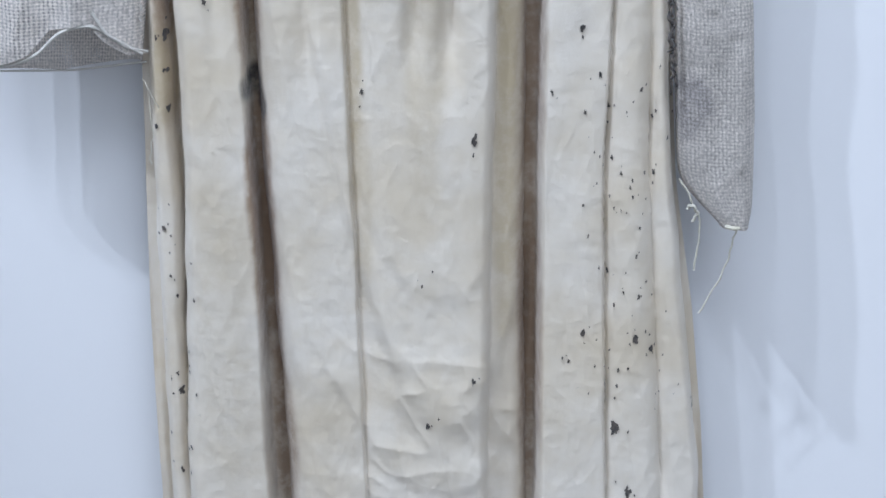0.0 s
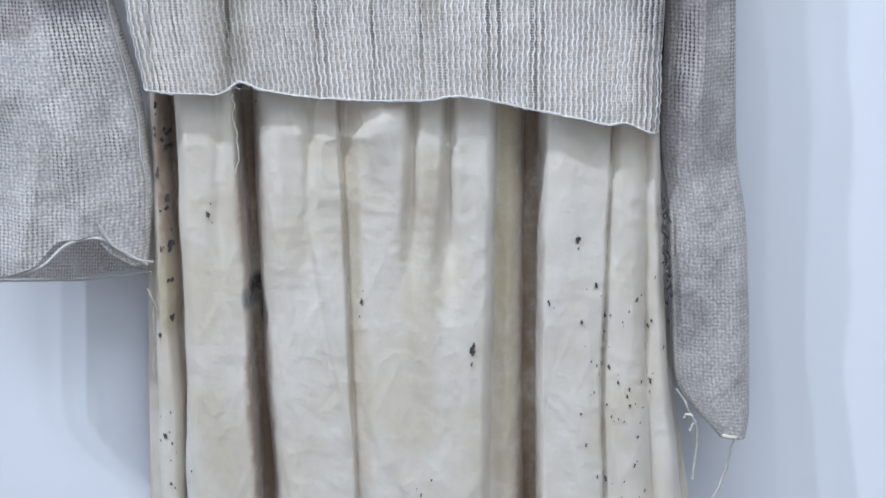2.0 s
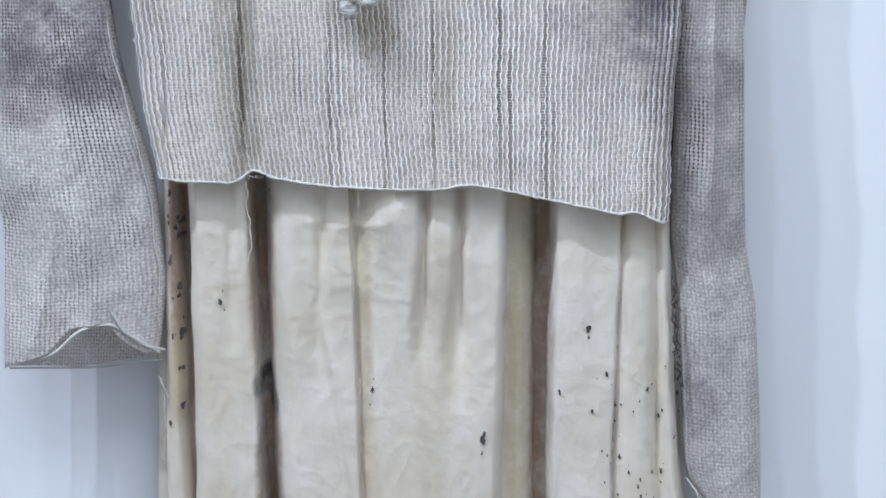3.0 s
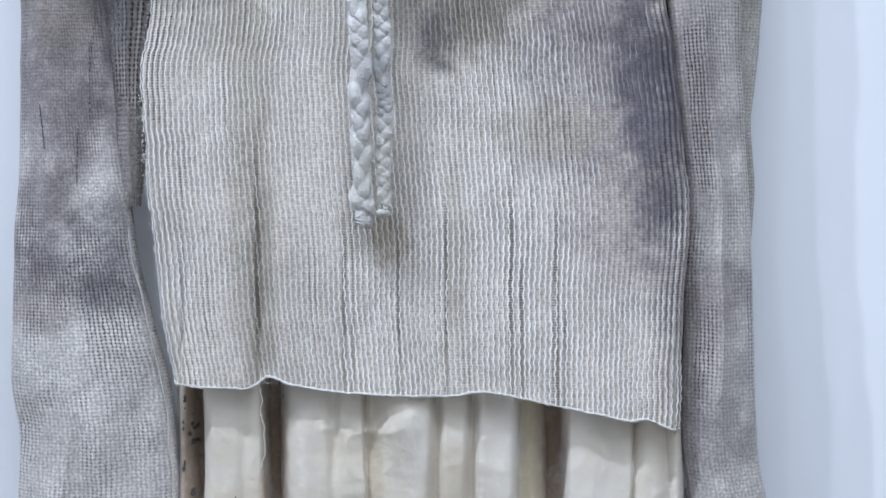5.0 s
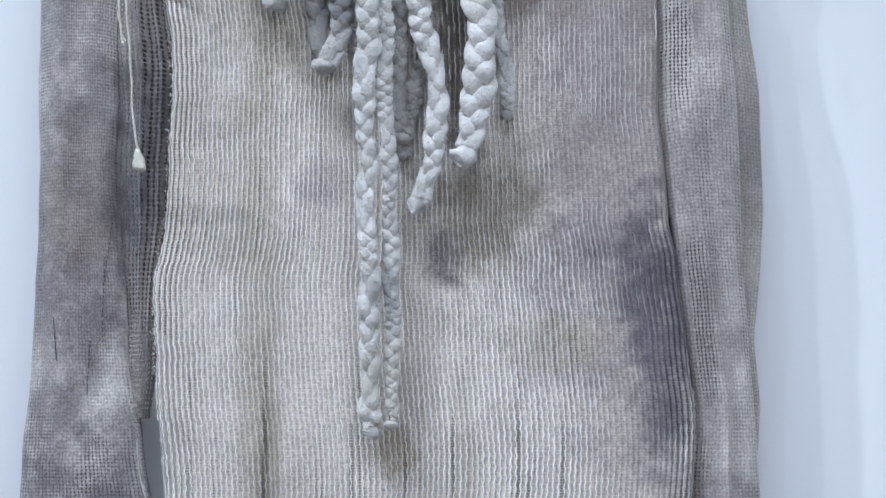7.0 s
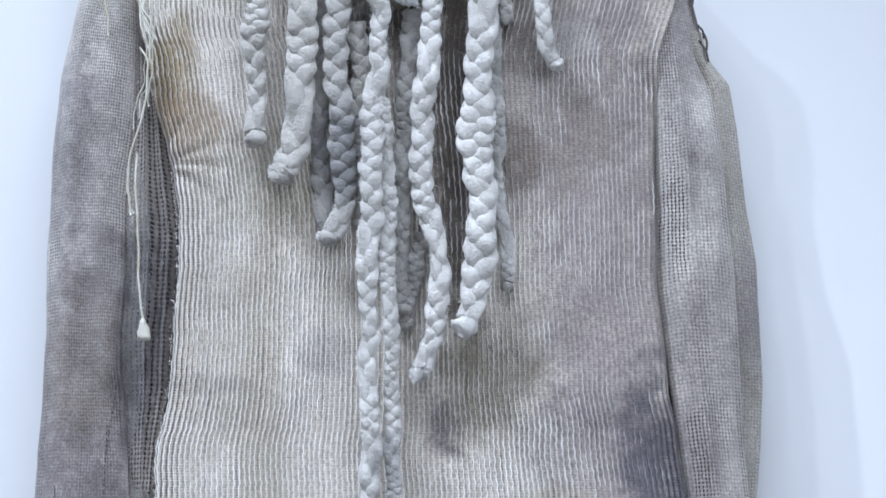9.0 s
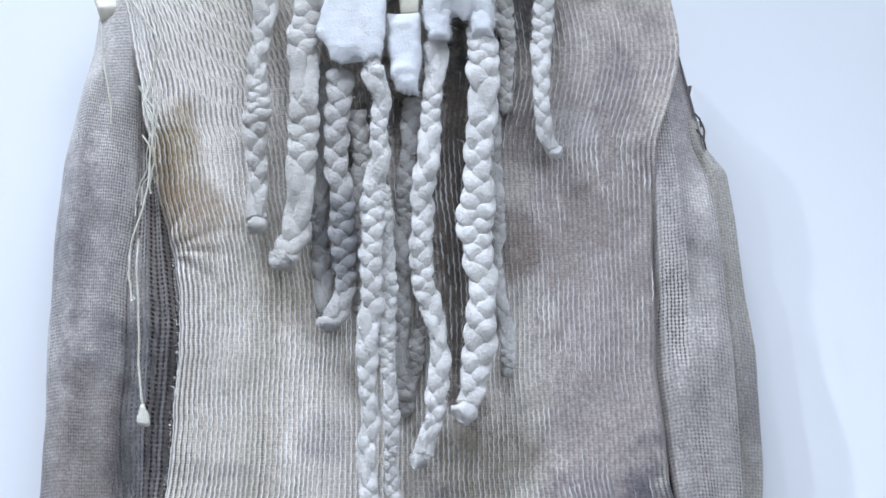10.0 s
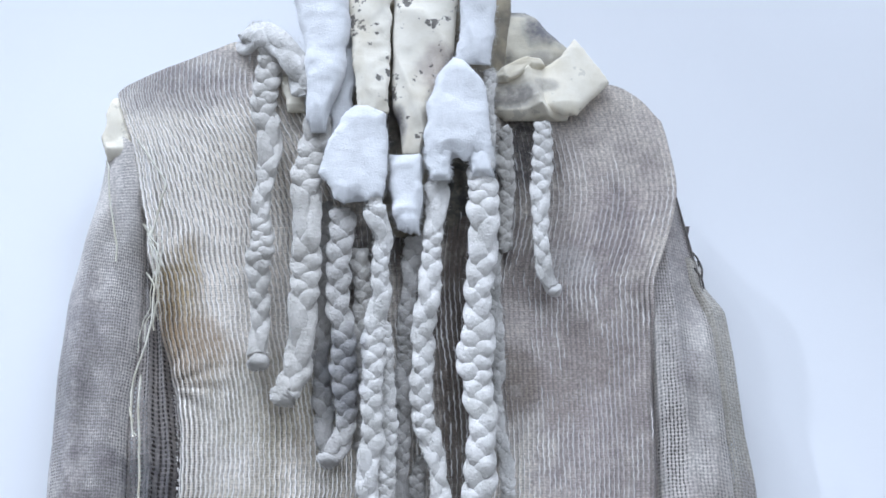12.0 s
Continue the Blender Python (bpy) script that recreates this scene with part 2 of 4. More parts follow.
def cloth(name, base, dark, stain_scale=7.0, weave=900.0, blots=(), specks=0.0, fuzz=0.0006, sheen=0.2, wrinkle=0.9, ragged=1.0):
    """Plain old cotton: faint weave, cloudy yellowing, blots and small dark specks."""
    m, nt, b = material(name, 0.92, sheen)
    g, x, z = place(nt)
    cloud = ramp(nt, grain(nt, g, stain_scale, 5.0, 0.6), 0.35, 0.72)
    col = blend(nt, cloud, base, dark)
    col = blend(nt, ramp(nt, grain(nt, g, stain_scale * 5, 4.0, 0.65), 0.45, 0.75, 0.0, 0.35), col, dark)
    if blots:
        col = stained(nt, col, blots, ragged)
    if specks:
        fleck = maths(nt, "ADD", grain(nt, g, 95.0, 5.0, 0.62), maths(nt, "MULTIPLY", maths(nt, "SUBTRACT", grain(nt, g, 26.0, 3.0), 0.5), 0.8))
        f = ramp(nt, fleck, 0.625, 0.67)
        col = blend(nt, maths(nt, "MULTIPLY", f, specks), col, (0.05, 0.042, 0.04))
    nt.links.new(col, b.inputs["Base Color"])
    hgt = maths(nt, "ADD", grain(nt, g, weave, 2.0), maths(nt, "MULTIPLY", grain(nt, g, 160.0, 4.0, 0.65), wrinkle))
    bump(nt, b, hgt, 0.7, fuzz)
    return m


CREAM, YELLOWED = (0.71, 0.645, 0.55), (0.60, 0.51, 0.38)
M_WALL, nt, b = material("white_wall_paint", 0.75, 0.0)
g, x, z = place(nt)
nt.links.new(blend(nt, grain(nt, g, 1.7, 5.0), (0.80, 0.80, 0.80), (0.83, 0.83, 0.83)), b.inputs["Base Color"])
bump(nt, b, grain(nt, g, 420.0, 3.0), 0.12, 0.0006)
M_FLOOR = cloth("grey_floor", (0.28, 0.27, 0.26), (0.24, 0.23, 0.22), 3.0)
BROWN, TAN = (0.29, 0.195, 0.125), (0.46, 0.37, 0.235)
# Brown and tan strips in the recesses: part stain, part fold shade painted in.
RECESS_STAIN_SHADE = [(-0.062, 0.76, 0.009, 0.16, TAN, 0.7), (-0.241, 0.80, 0.011, 0.14, BROWN, 0.6), (0.092, 0.70, 0.016, 0.25, TAN, 0.5), (-0.241, 0.845, 0.012, 0.11, BROWN, 0.75), (-0.246, 0.713, 0.013, 0.05, TAN, 0.7), (-0.159, 0.861, 0.013, 0.10, BROWN, 0.7), (-0.156, 0.610, 0.012, 0.10, BROWN, 0.85),
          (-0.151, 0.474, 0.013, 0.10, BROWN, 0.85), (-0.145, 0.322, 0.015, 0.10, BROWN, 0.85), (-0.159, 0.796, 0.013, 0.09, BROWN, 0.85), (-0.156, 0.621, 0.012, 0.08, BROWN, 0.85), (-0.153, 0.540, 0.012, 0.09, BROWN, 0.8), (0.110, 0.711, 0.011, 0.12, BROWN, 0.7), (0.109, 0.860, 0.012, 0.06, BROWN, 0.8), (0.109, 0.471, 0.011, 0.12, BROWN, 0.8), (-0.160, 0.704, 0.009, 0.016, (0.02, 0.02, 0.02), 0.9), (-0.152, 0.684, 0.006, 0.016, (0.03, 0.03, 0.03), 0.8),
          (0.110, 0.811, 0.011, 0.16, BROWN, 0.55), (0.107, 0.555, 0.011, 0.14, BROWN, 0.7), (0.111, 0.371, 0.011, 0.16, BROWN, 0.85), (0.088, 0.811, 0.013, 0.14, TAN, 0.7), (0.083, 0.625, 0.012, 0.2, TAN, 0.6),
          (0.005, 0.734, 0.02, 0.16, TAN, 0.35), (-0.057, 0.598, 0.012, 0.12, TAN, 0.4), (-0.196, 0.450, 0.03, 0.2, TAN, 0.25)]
M_SKIRT = cloth("unbleached_cotton", CREAM, YELLOWED, 6.0, 1100.0, RECESS_STAIN_SHADE, 0.0, 0.0006, 0.2, 1.6, 0.4)
RUNS = [(-0.243, 0.0020, 1.08), (-0.089, 0.0018, 1.10), (-0.081, 0.0015, 1.02), (-0.038, 0.0014, 1.10), (0.007, 0.0014, 1.12), (0.068, 0.0022, 1.13), (0.078, 0.0018, 1.07), (0.111, 0.0018, 1.11), (0.119, 0.0014, 1.02), (-0.172, 0.0016, 1.16)]
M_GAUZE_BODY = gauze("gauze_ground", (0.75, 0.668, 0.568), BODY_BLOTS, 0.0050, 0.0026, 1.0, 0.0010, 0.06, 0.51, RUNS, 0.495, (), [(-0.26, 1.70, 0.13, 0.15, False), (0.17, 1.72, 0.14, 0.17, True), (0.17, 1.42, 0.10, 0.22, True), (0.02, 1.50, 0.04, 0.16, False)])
M_GAUZE_SLEEVE = gauze("gauze_sleeve_cloth", (0.74, 0.68, 0.62), SLEEVE_BLOTS, 0.0028, 0.0034, 1.0, 0.0036, 0.5, 0.42, (), 0.0, [(0.070, 0.022), (0.006, 0.008)], [(-0.36, 1.19, 0.07, 0.10, True)])
M_GAUZE_NARROW = gauze("narrow_sleeve_gauze", (0.66, 0.605, 0.545), SLEEVE_BLOTS, 0.0032, 0.0037, 1.0, 0.0030, 0.3, 0.46, (), 0.0, [(0.017, 0.012), (0.062, 0.007)], [(0.28, 0.70, 0.16, 0.30, True)])
M_GAUZE_OUTER = gauze("olive_grey_gauze", (0.50, 0.455, 0.385), [(0.305, 1.35, 0.03, 0.08, MAUVE, 0.7)], 0.0030, 0.0034, 0.8, 0.0034, 0.5, 0.40)
# Sleeve gauze with shade put into its colour, to darken the holes before it.
M_GAUZE_SHADE = gauze("shade_dark_sleeve_back", (0.30, 0.27, 0.245), (), 0.0036, 0.0040, 0.5, 0.0040, 0.6, 0.45)
# Inner fold gauze: the shade of its recess is put into the colour.
M_GAUZE_DARK = gauze("shade_dark_fold_gauze", (0.34, 0.30, 0.27), [(-0.294, 1.342, 0.03, 0.12, (0.09, 0.082, 0.085), 0.8)], 0.0038, 0.0048, 1.0, 0.0034, 1.0, 0.20)
# Back gauze coloured near black, so the gaps beside the sleeves look shaded.
M_GAUZE_BACK = cloth("shade_dark_gauze_back", (0.13, 0.11, 0.098), (0.08, 0.07, 0.062), 14.0, 700.0)
M_THREAD, nt, b = material("white_gauze_thread", 0.9, 0.3)
g, x, z = place(nt)
col = stained(nt, (0.92, 0.875, 0.81), [(a, c, d, e, tuple(0.5 * q + 0.14 for q in f), k * (0.40 if f == TAUPE else 0.85 if f == SLATE else 0.62)) for a, c, d, e, f, k in BODY_BLOTS])
nt.links.new(col, b.inputs["Base Color"])
M_HEM = cloth("white_hem_cord", (0.60, 0.57, 0.52), (0.48, 0.455, 0.41), 30.0, 1500.0)
M_YARN = cloth("loose_cream_thread", (0.62, 0.59, 0.50), (0.50, 0.45, 0.33), 30.0, 1500.0)
M_INK = cloth("black_mould_and_gap", (0.035, 0.032, 0.032), (0.13, 0.105, 0.085), 150.0)
M_FELT = cloth("white_felt", (0.66, 0.655, 0.645), (0.55, 0.545, 0.535), 34.0, 700.0, (), 0.0, 0.0010, 0.6, 1.0)
M_BRAID = cloth("white_cotton_plait", (0.66, 0.63, 0.585), (0.42, 0.397, 0.357), 34.0, 420.0, [(-0.106, 1.509, 0.022, 0.05, (0.20, 0.19, 0.19), 0.8), (-0.050, 1.191, 0.018, 0.03, (0.3, 0.29, 0.28), 0.6), (-0.052, 1.106, 0.03, 0.05, (0.5, 0.46, 0.38), 0.6)], 0.0, 0.0016, 0.4)
M_BRAID_MID = cloth("soiled_cotton_plait", (0.53, 0.497, 0.447), (0.34, 0.315, 0.275), 34.0, 420.0, (), 0.0, 0.0016, 0.4)
M_BRAID_GREY = cloth("grey_cotton_plait", (0.45, 0.422, 0.385), (0.28, 0.262, 0.235), 30.0, 420.0, [(-0.103, 1.503, 0.03, 0.05, (0.14, 0.135, 0.135), 0.8)], 0.0, 0.0016, 0.4)
M_STRAP = cloth("spotted_cream_strap", (0.70, 0.65, 0.55), (0.56, 0.49, 0.37), 16.0, 900.0, [(-0.009, 1.838, 0.025, 0.03, (0.33, 0.27, 0.24), 0.7), (-0.053, 1.771, 0.01, 0.03, (0.08, 0.07, 0.07), 0.9)], 0.85)
M_COLLAR = cloth("cream_collar_cotton", (0.78, 0.72, 0.60), (0.66, 0.58, 0.43), 12.0, 900.0, [(0.067, 1.820, 0.03, 0.014, (0.16, 0.145, 0.135), 0.85), (0.101, 1.829, 0.02, 0.008, (0.2, 0.18, 0.16), 0.6), (0.058, 1.867, 0.012, 0.012, (0.15, 0.13, 0.12), 0.7)], 0.2)
# Backing cloth added behind the straps, darkened to paint the shaded gaps between them.
M_BACKING = cloth("shade_dark_backing", (0.34, 0.29, 0.20), (0.10, 0.085, 0.07), 16.0, 900.0, [(0.012, 1.719, 0.03, 0.06, (0.03, 0.028, 0.026), 0.95), (-0.064, 1.766, 0.012, 0.06, (0.04, 0.035, 0.03), 0.9)])
# Bodice cream darkened in colour, to stand for shade seen through the gauze.
M_BODICE = cloth("shade_dark_bodice_cotton", (0.34, 0.30, 0.25), (0.20, 0.17, 0.135), 9.0, 900.0)
M_LINING = cloth("stained_collar_lining", (0.60, 0.55, 0.44), (0.46, 0.41, 0.31), 14.0, 900.0, [(0.106, 1.908, 0.034, 0.020, (0.13, 0.125, 0.135), 0.95), (0.066, 1.936, 0.040, 0.012, (0.14, 0.135, 0.14), 0.9), (0.056, 1.868, 0.016, 0.020, (0.06, 0.055, 0.05), 0.85), (0.105, 1.872, 0.020, 0.010, (0.2, 0.185, 0.17), 0.6)])


# ---- mesh helpers ----
def link_mesh(name, verts, faces, mat, parent=None, label="", uvs=None, soft=True):
    me = bpy.data.meshes.new(name)
    me.from_pydata(verts, [], faces)
    me.materials.append(mat)
    if soft:
        me.polygons.foreach_set("use_smooth", np.ones(len(me.polygons), bool))
    if uvs is not None:
        lay = me.uv_layers.new(name="UVMap")
        idx = np.zeros(len(me.loops), int)
        me.loops.foreach_get("vertex_index", idx)
        lay.data.foreach_set("uv", np.asarray(uvs)[idx].ravel())
    me.update()
    ob = new(name, me)
    if parent is not None:
        ob.parent = parent
    if label:
        tagged(ob, label)
    return ob


def thing(name, label, category, group="", kind=""):
    return tagged(new(name), label, category, group, kind)


def grid_faces(nu, nv, wrap=False):
    i, j = np.meshgrid(np.arange(nu if wrap else nu - 1), np.arange(nv - 1))
    i, j = i.ravel(), j.ravel()
    k = (i + 1) % nu
    return np.c_[j * nu + i, (j + 1) * nu + i, (j + 1) * nu + k, j * nu + k].tolist()


def sheet(name, left, right, top, bottom, depth, nu, nv, mat, parent, label="", span=0.0):
    """Cloth between two side edges x(z), from top(u) to bottom(u), lying at depth(x, z, u, v)."""
    u, v = np.meshgrid(np.linspace(0, 1, nu), np.linspace(0, 1, nv))
    z = top(u) * (1 - v) + bottom(u) * v
    x = left(z) * (1 - u) + right(z) * u
    y = depth(x, z, u, v)
    half = 0.5 * (np.mean(right(z[:, 0])) - np.mean(left(z[:, 0])))
    uv = np.c_[(u * (span or 2 * abs(half))).ravel(), z.ravel()]
    return link_mesh(name, np.c_[x.ravel(), y.ravel(), z.ravel()].tolist(), grid_faces(nu, nv), mat, parent, label, uv)


def pad(name, rows, y, thick, mat, parent, label="", crumple=0.002, crease=0.0, nu=56, nv=60, seed=1, freq=60.0, tear=0.0):
    """A soft stuffed or folded piece of cloth, closed all round; rows of (left, right) edge pairs from top to bottom."""
    left, right = curve_of([r[0] for r in rows]), curve_of([r[1] for r in rows])
    zt, zb = rows[0][0][1], rows[-1][0][1]
    a, v = np.meshgrid(np.linspace(0, 2 * math.pi, nu, endpoint=False), np.linspace(0, 1, nv))
    z = zt + (zb - zt) * v
    cap = np.clip(np.minimum(v, 1 - v) / 0.14, 0.02, 1) ** 0.5
    l, r = left(z), right(z)
    ca, sa = np.cos(a), np.sin(a)
    x = (l + r) / 2 + (r - l) / 2 * np.sign(ca) * np.abs(ca) ** 0.7
    yy = -np.sign(sa) * np.abs(sa) ** 0.85 * thick / 2 * cap
    n = vnoise(x * freq, z * freq, seed) + 0.5 * vnoise(x * freq * 2.3, z * freq * 2.3, seed + 3)
    f = np.abs(vnoise(x * freq * 0.7 + z * freq * 0.25, z * freq * 0.22, seed + 5))
    yy = yy + (crumple * n - crease * (1 - f) ** 3) * np.clip(sa, 0, 1) ** 0.5
    x = x + crumple * 1.4 * vnoise(z * freq * 1.4, ca * 1.6, seed + 8) + 0.0006 * vnoise(z * 420, ca, seed + 2)
    z = z + crumple * vnoise(x * freq, a * 0.7, seed + 9) + tear * (vnoise(x * 120, x * 0, seed + 6) + 0.6 * vnoise(x * 330, x * 0, seed + 7)) * v ** 6
    faces = grid_faces(nu, nv, True) + [list(range(nu)), [(nv - 1) * nu + i for i in range(nu)][::-1]]
    pts = np.c_[x.ravel(), (y + yy).ravel(), z.ravel()]
    ob = link_mesh(name, pts.tolist(), faces, mat, parent, label)
    if mat is M_FELT:
        hairs, tris = [], []
        mid = pts.mean(axis=0)
        for q in rng.integers(0, len(pts), 3200):
            if np.sin(a.ravel()[q]) > 0.45 and rng.random() < 0.85:
                continue
            p = pts[q]
            out = np.array([np.cos(a.ravel()[q]), -np.sin(a.ravel()[q]), 0.4 * np.sign(p[2] - mid[2])]) + rng.normal(0, 0.7, 3)
            tipv = p + out * rng.uniform(0.0006, 0.0034)
            o = np.array([0.00014, 0, 0.00010])
            hairs += [tuple(p - o), tuple(p + o), tuple(tipv)]
            tris.append((len(hairs) - 3, len(hairs) - 2, len(hairs) - 1))
        tagged(link_mesh("fuzz", hairs, tris, mat, ob), kind="stuff")
    return ob


def tube_rows(path, radii, sides, flat=1.0):
    """Vertices and faces of a tube round a path of (n, 3) points."""
    p = np.asarray(path, float)
    t = np.gradient(p, axis=0)
    t /= np.linalg.norm(t, axis=1)[:, None] + 1e-9
    front = np.array([0.0, -1.0, 0.0])
    s = np.cross(t, front)
    s /= np.linalg.norm(s, axis=1)[:, None] + 1e-9
    f = np.cross(s, t)
    a = np.linspace(0, 2 * math.pi, sides, endpoint=False)
    r = np.broadcast_to(np.asarray(radii, float), (len(p),))
    ring = p[:, None, :] + r[:, None, None] * (np.cos(a)[None, :, None] * s[:, None, :] + flat * np.sin(a)[None, :, None] * f[:, None, :])
    n = len(p)
    faces = grid_faces(sides, n, True) + [list(range(sides))[::-1], [(n - 1) * sides + i for i in range(sides)]]
    return ring.reshape(-1, 3), faces


def soft_path(pts, n):
    """A smooth path of n points through a few (x, y, z)."""
    p = np.asarray(pts, float)
    d = np.r_[0, np.cumsum(np.linalg.norm(np.diff(p, axis=0), axis=1))]
    g = np.linspace(0, d[-1], n)
    q = np.stack([np.interp(g, d, p[:, k]) for k in range(3)], 1)
    w = max(3, n // 10) | 1
    for _ in range(2):
        e = np.pad(q, ((w // 2, w // 2), (0, 0)), mode="edge")
        s = np.stack([np.convolve(e[:, k], np.ones(w) / w, "valid") for k in range(3)], 1)
        s[0], s[-1] = q[0], q[-1]
        q = s
    return q, d[-1]


def cord(name, pts, radius, mat, parent, label="", n=60, sides=6, wobble=0.0, seed=1):
    q, _ = soft_path(pts, n)
    if wobble:
        k = np.linspace(0, 9, n)
        q[:, 0] += wobble * vnoise(k, k * 0, seed)
        q[:, 1] += wobble * 0.5 * vnoise(k, k * 0, seed + 4)
    v, f = tube_rows(q, radius, sides)
    return link_mesh(name, v.tolist(), f, mat, parent, label)


def fray(parent, pts, count, reach, mat, seed=1):
    """Short loose fibres standing off a worn cord or edge, too many to pick apart."""
    q, _ = soft_path(pts, 200)
    r = np.random.default_rng(seed)
    hairs, faces = [], []
    for _ in range(count):
        base = q[int(r.integers(0, 200))]
        tip_ = base + r.normal(0, 1, 3) * (1.0, 0.6, 1.0) * reach
        bend = (base + tip_) / 2 + r.normal(0, reach * 0.3, 3)
        o = np.array([0.00014, 0, 0.00012])
        k = len(hairs)
        hairs += [tuple(base - o), tuple(base + o), tuple(bend + o), tuple(bend - o), tuple(tip_)]
        faces += [(k, k + 1, k + 2, k + 3), (k + 3, k + 2, k + 4)]
    tagged(link_mesh("fray", hairs, faces, mat, parent), kind="stuff")


def plait(parent, pts, width, mat, label, pitch=2.5, seed=1, tip=True, taper=0.85, fat=False):
    """A three-strand plait of soft torn cotton hanging along a path of (x, z) at a depth y; width in metres."""
    q, length = soft_path(pts, int(max(60, 56 * sum(math.dist(a, b) for a, b in zip(pts, pts[1:])) / (width * 1.0))))
    n = len(q)
    q[:, 0] += width * 0.15 * vnoise(np.linspace(0, length / width / 1.4, n), np.zeros(n), seed + 7)
    t = np.gradient(q, axis=0)
    t /= np.linalg.norm(t, axis=1)[:, None] + 1e-9
    side = np.cross(t, np.array([0, -1.0, 0]))
    side /= np.linalg.norm(side, axis=1)[:, None] + 1e-9
    s = np.linspace(0, length, n)
    phase = 2 * math.pi * s / (width * pitch) + 1.9 * vnoise(s / width / 2.0, s * 0, seed + 11)
    w = width * (1 - (1 - taper) * s / length) * (1 + 0.20 * vnoise(s / width / 1.5, s * 0, seed))
    body = new("plait", None)
    body.parent = parent
    tagged(body, label)
    for k in range(3):
        ph = phase + k * 2 * math.pi / 3
        loose = 1 + 0.32 * vnoise(s / width / 1.1, s * 0, seed + 13 + k)
        off = np.sin(ph)[:, None] * side * ((0.21 if fat else 0.225) * w * loose)[:, None]
        off[:, 1] += (0.095 if width > 0.031 else 0.125) * w * np.sin(2 * ph)
        r = w * (0.33 if fat else 0.305) * (1 + 0.12 * vnoise(s / width * 2.2, s * 0, seed + 5 * k + 2))
        r[:2] *= 0.6
        r[-8:] *= np.linspace(1.0, 0.45, 8)
        v, f = tube_rows(q + off, r, 16, 0.44)
        v = v.reshape(n, 16, 3)
        bump_ = vnoise(np.repeat(s[:, None], 16, 1) / width * 4.0, np.arange(16)[None, :] * 0.7 + 0 * s[:, None], seed + k) * width * 0.012
        ang_ = np.arange(16)[None, :] * (2 * math.pi / 16)
        ridge = np.abs(np.sin(2.5 * ang_ + 2.2 * vnoise(s / width * 1.1, s * 0, seed + 9 + k)[:, None]))
        bump_ = bump_ + width * 0.022 * (ridge - 0.6)
        cen = (q + off)[:, None, :]
        d = v - cen
        d /= np.linalg.norm(d, axis=2, keepdims=True) + 1e-9
        bump_ = bump_ + 0.0006 * vnoise(v[:, :, 0] * 110, v[:, :, 2] * 110, seed + k) + 0.0003 * vnoise(v[:, :, 0] * 420, v[:, :, 2] * 420, seed + k)
        v = v + d * bump_[:, :, None]
        link_mesh("strand", v.reshape(-1, 3).tolist(), f, mat, body)
    hairs, tris = [], []
    for k in range(int(length / width * 150)):
        c = int(rng.integers(2, n - 2))
        ang = rng.uniform(0, math.pi)
        base = q[c] + side[c] * math.cos(ang) * w[c] * 0.47 + np.array([0, -1, 0]) * math.sin(ang) * w[c] * 0.36
        out = side[c] * math.cos(ang) + np.array([0, -1, 0]) * math.sin(ang) + rng.normal(0, 0.6, 3)
        tipv = base + out * rng.uniform(0.0008, 0.0038)
        bend = (base + tipv) / 2 + rng.normal(0, 0.0006, 3)
        o = np.array([0.00013, 0, 0.00010])
        m0 = len(hairs)
        hairs += [base - o, base + o, bend + o, bend - o, tipv]
        tris += [(m0, m0 + 1, m0 + 2, m0 + 3), (m0 + 3, m0 + 2, m0 + 4)]
    tagged(link_mesh("fuzz", [tuple(h) for h in hairs], tris, mat, body), kind="stuff")
    if tip:
        end, way = q[-1], t[-1]
        rows = 12
        path = [end - way * width * 0.25 + way * width * 0.62 * i / (rows - 1) for i in range(rows)]
        rad = [width * 0.43 * (math.sin(math.pi * (0.18 + 0.74 * i / (rows - 1))) + 0.18 * math.sin(3.1 * i + seed)) for i in range(rows)]
        v, f = tube_rows(path, rad, 12, 0.85)
        v = v + (width * 0.07) * np.c_[vnoise(v[:, 0] * 160, v[:, 2] * 160, seed), vnoise(v[:, 2] * 160, v[:, 0] * 160, seed + 1), vnoise(v[:, 0] * 160, v[:, 2] * 160, seed + 2)]
        link_mesh("tuft", v.tolist(), f, mat, body)
    return body


def box(name, x0, x1, y0, y1, z0, z1, mat, label, category=""):
    v = [(x, y, z) for x in (x0, x1) for y in (y0, y1) for z in (z0, z1)]
    f = [(0, 1, 3, 2), (4, 6, 7, 5), (0, 4, 5, 1), (2, 3, 7, 6), (0, 2, 6, 4), (1, 5, 7, 3)]
    return tagged(link_mesh(name, v, f, mat, soft=False), label, category, kind="structure")


# ---- the room ----
WALL_Y = 0.100
box("wall_north", -3.0, 3.0, WALL_Y, WALL_Y + 0.15, 0.0, 5.0, M_WALL, "plain white painted gallery wall behind the hanging garment", "wall")
box("wall_south", -3.0, 3.0, -4.35, -4.2, 0.0, 5.0, M_WALL, "plain white painted gallery wall", "wall")
box("wall_west", -3.15, -3.0, -4.2, WALL_Y, 0.0, 5.0, M_WALL, "plain white painted gallery wall", "wall")
box("wall_east", 3.0, 3.15, -4.2, WALL_Y, 0.0, 5.0, M_WALL, "plain white painted gallery wall", "wall")
box("floor", -3.0, 3.0, -4.2, WALL_Y, -0.1, 0.0, M_FLOOR, "smooth grey gallery floor", "floor")
box("ceiling", -3.0, 3.0, -4.2, WALL_Y, 5.0, 5.1, M_WALL, "plain white gallery ceiling", "ceiling")

# ---- the cotton dress: pleated skirt and bodice ----
dress = thing("dress", "pleated unbleached cotton dress with dark mould spots hanging on the wall", "dress")
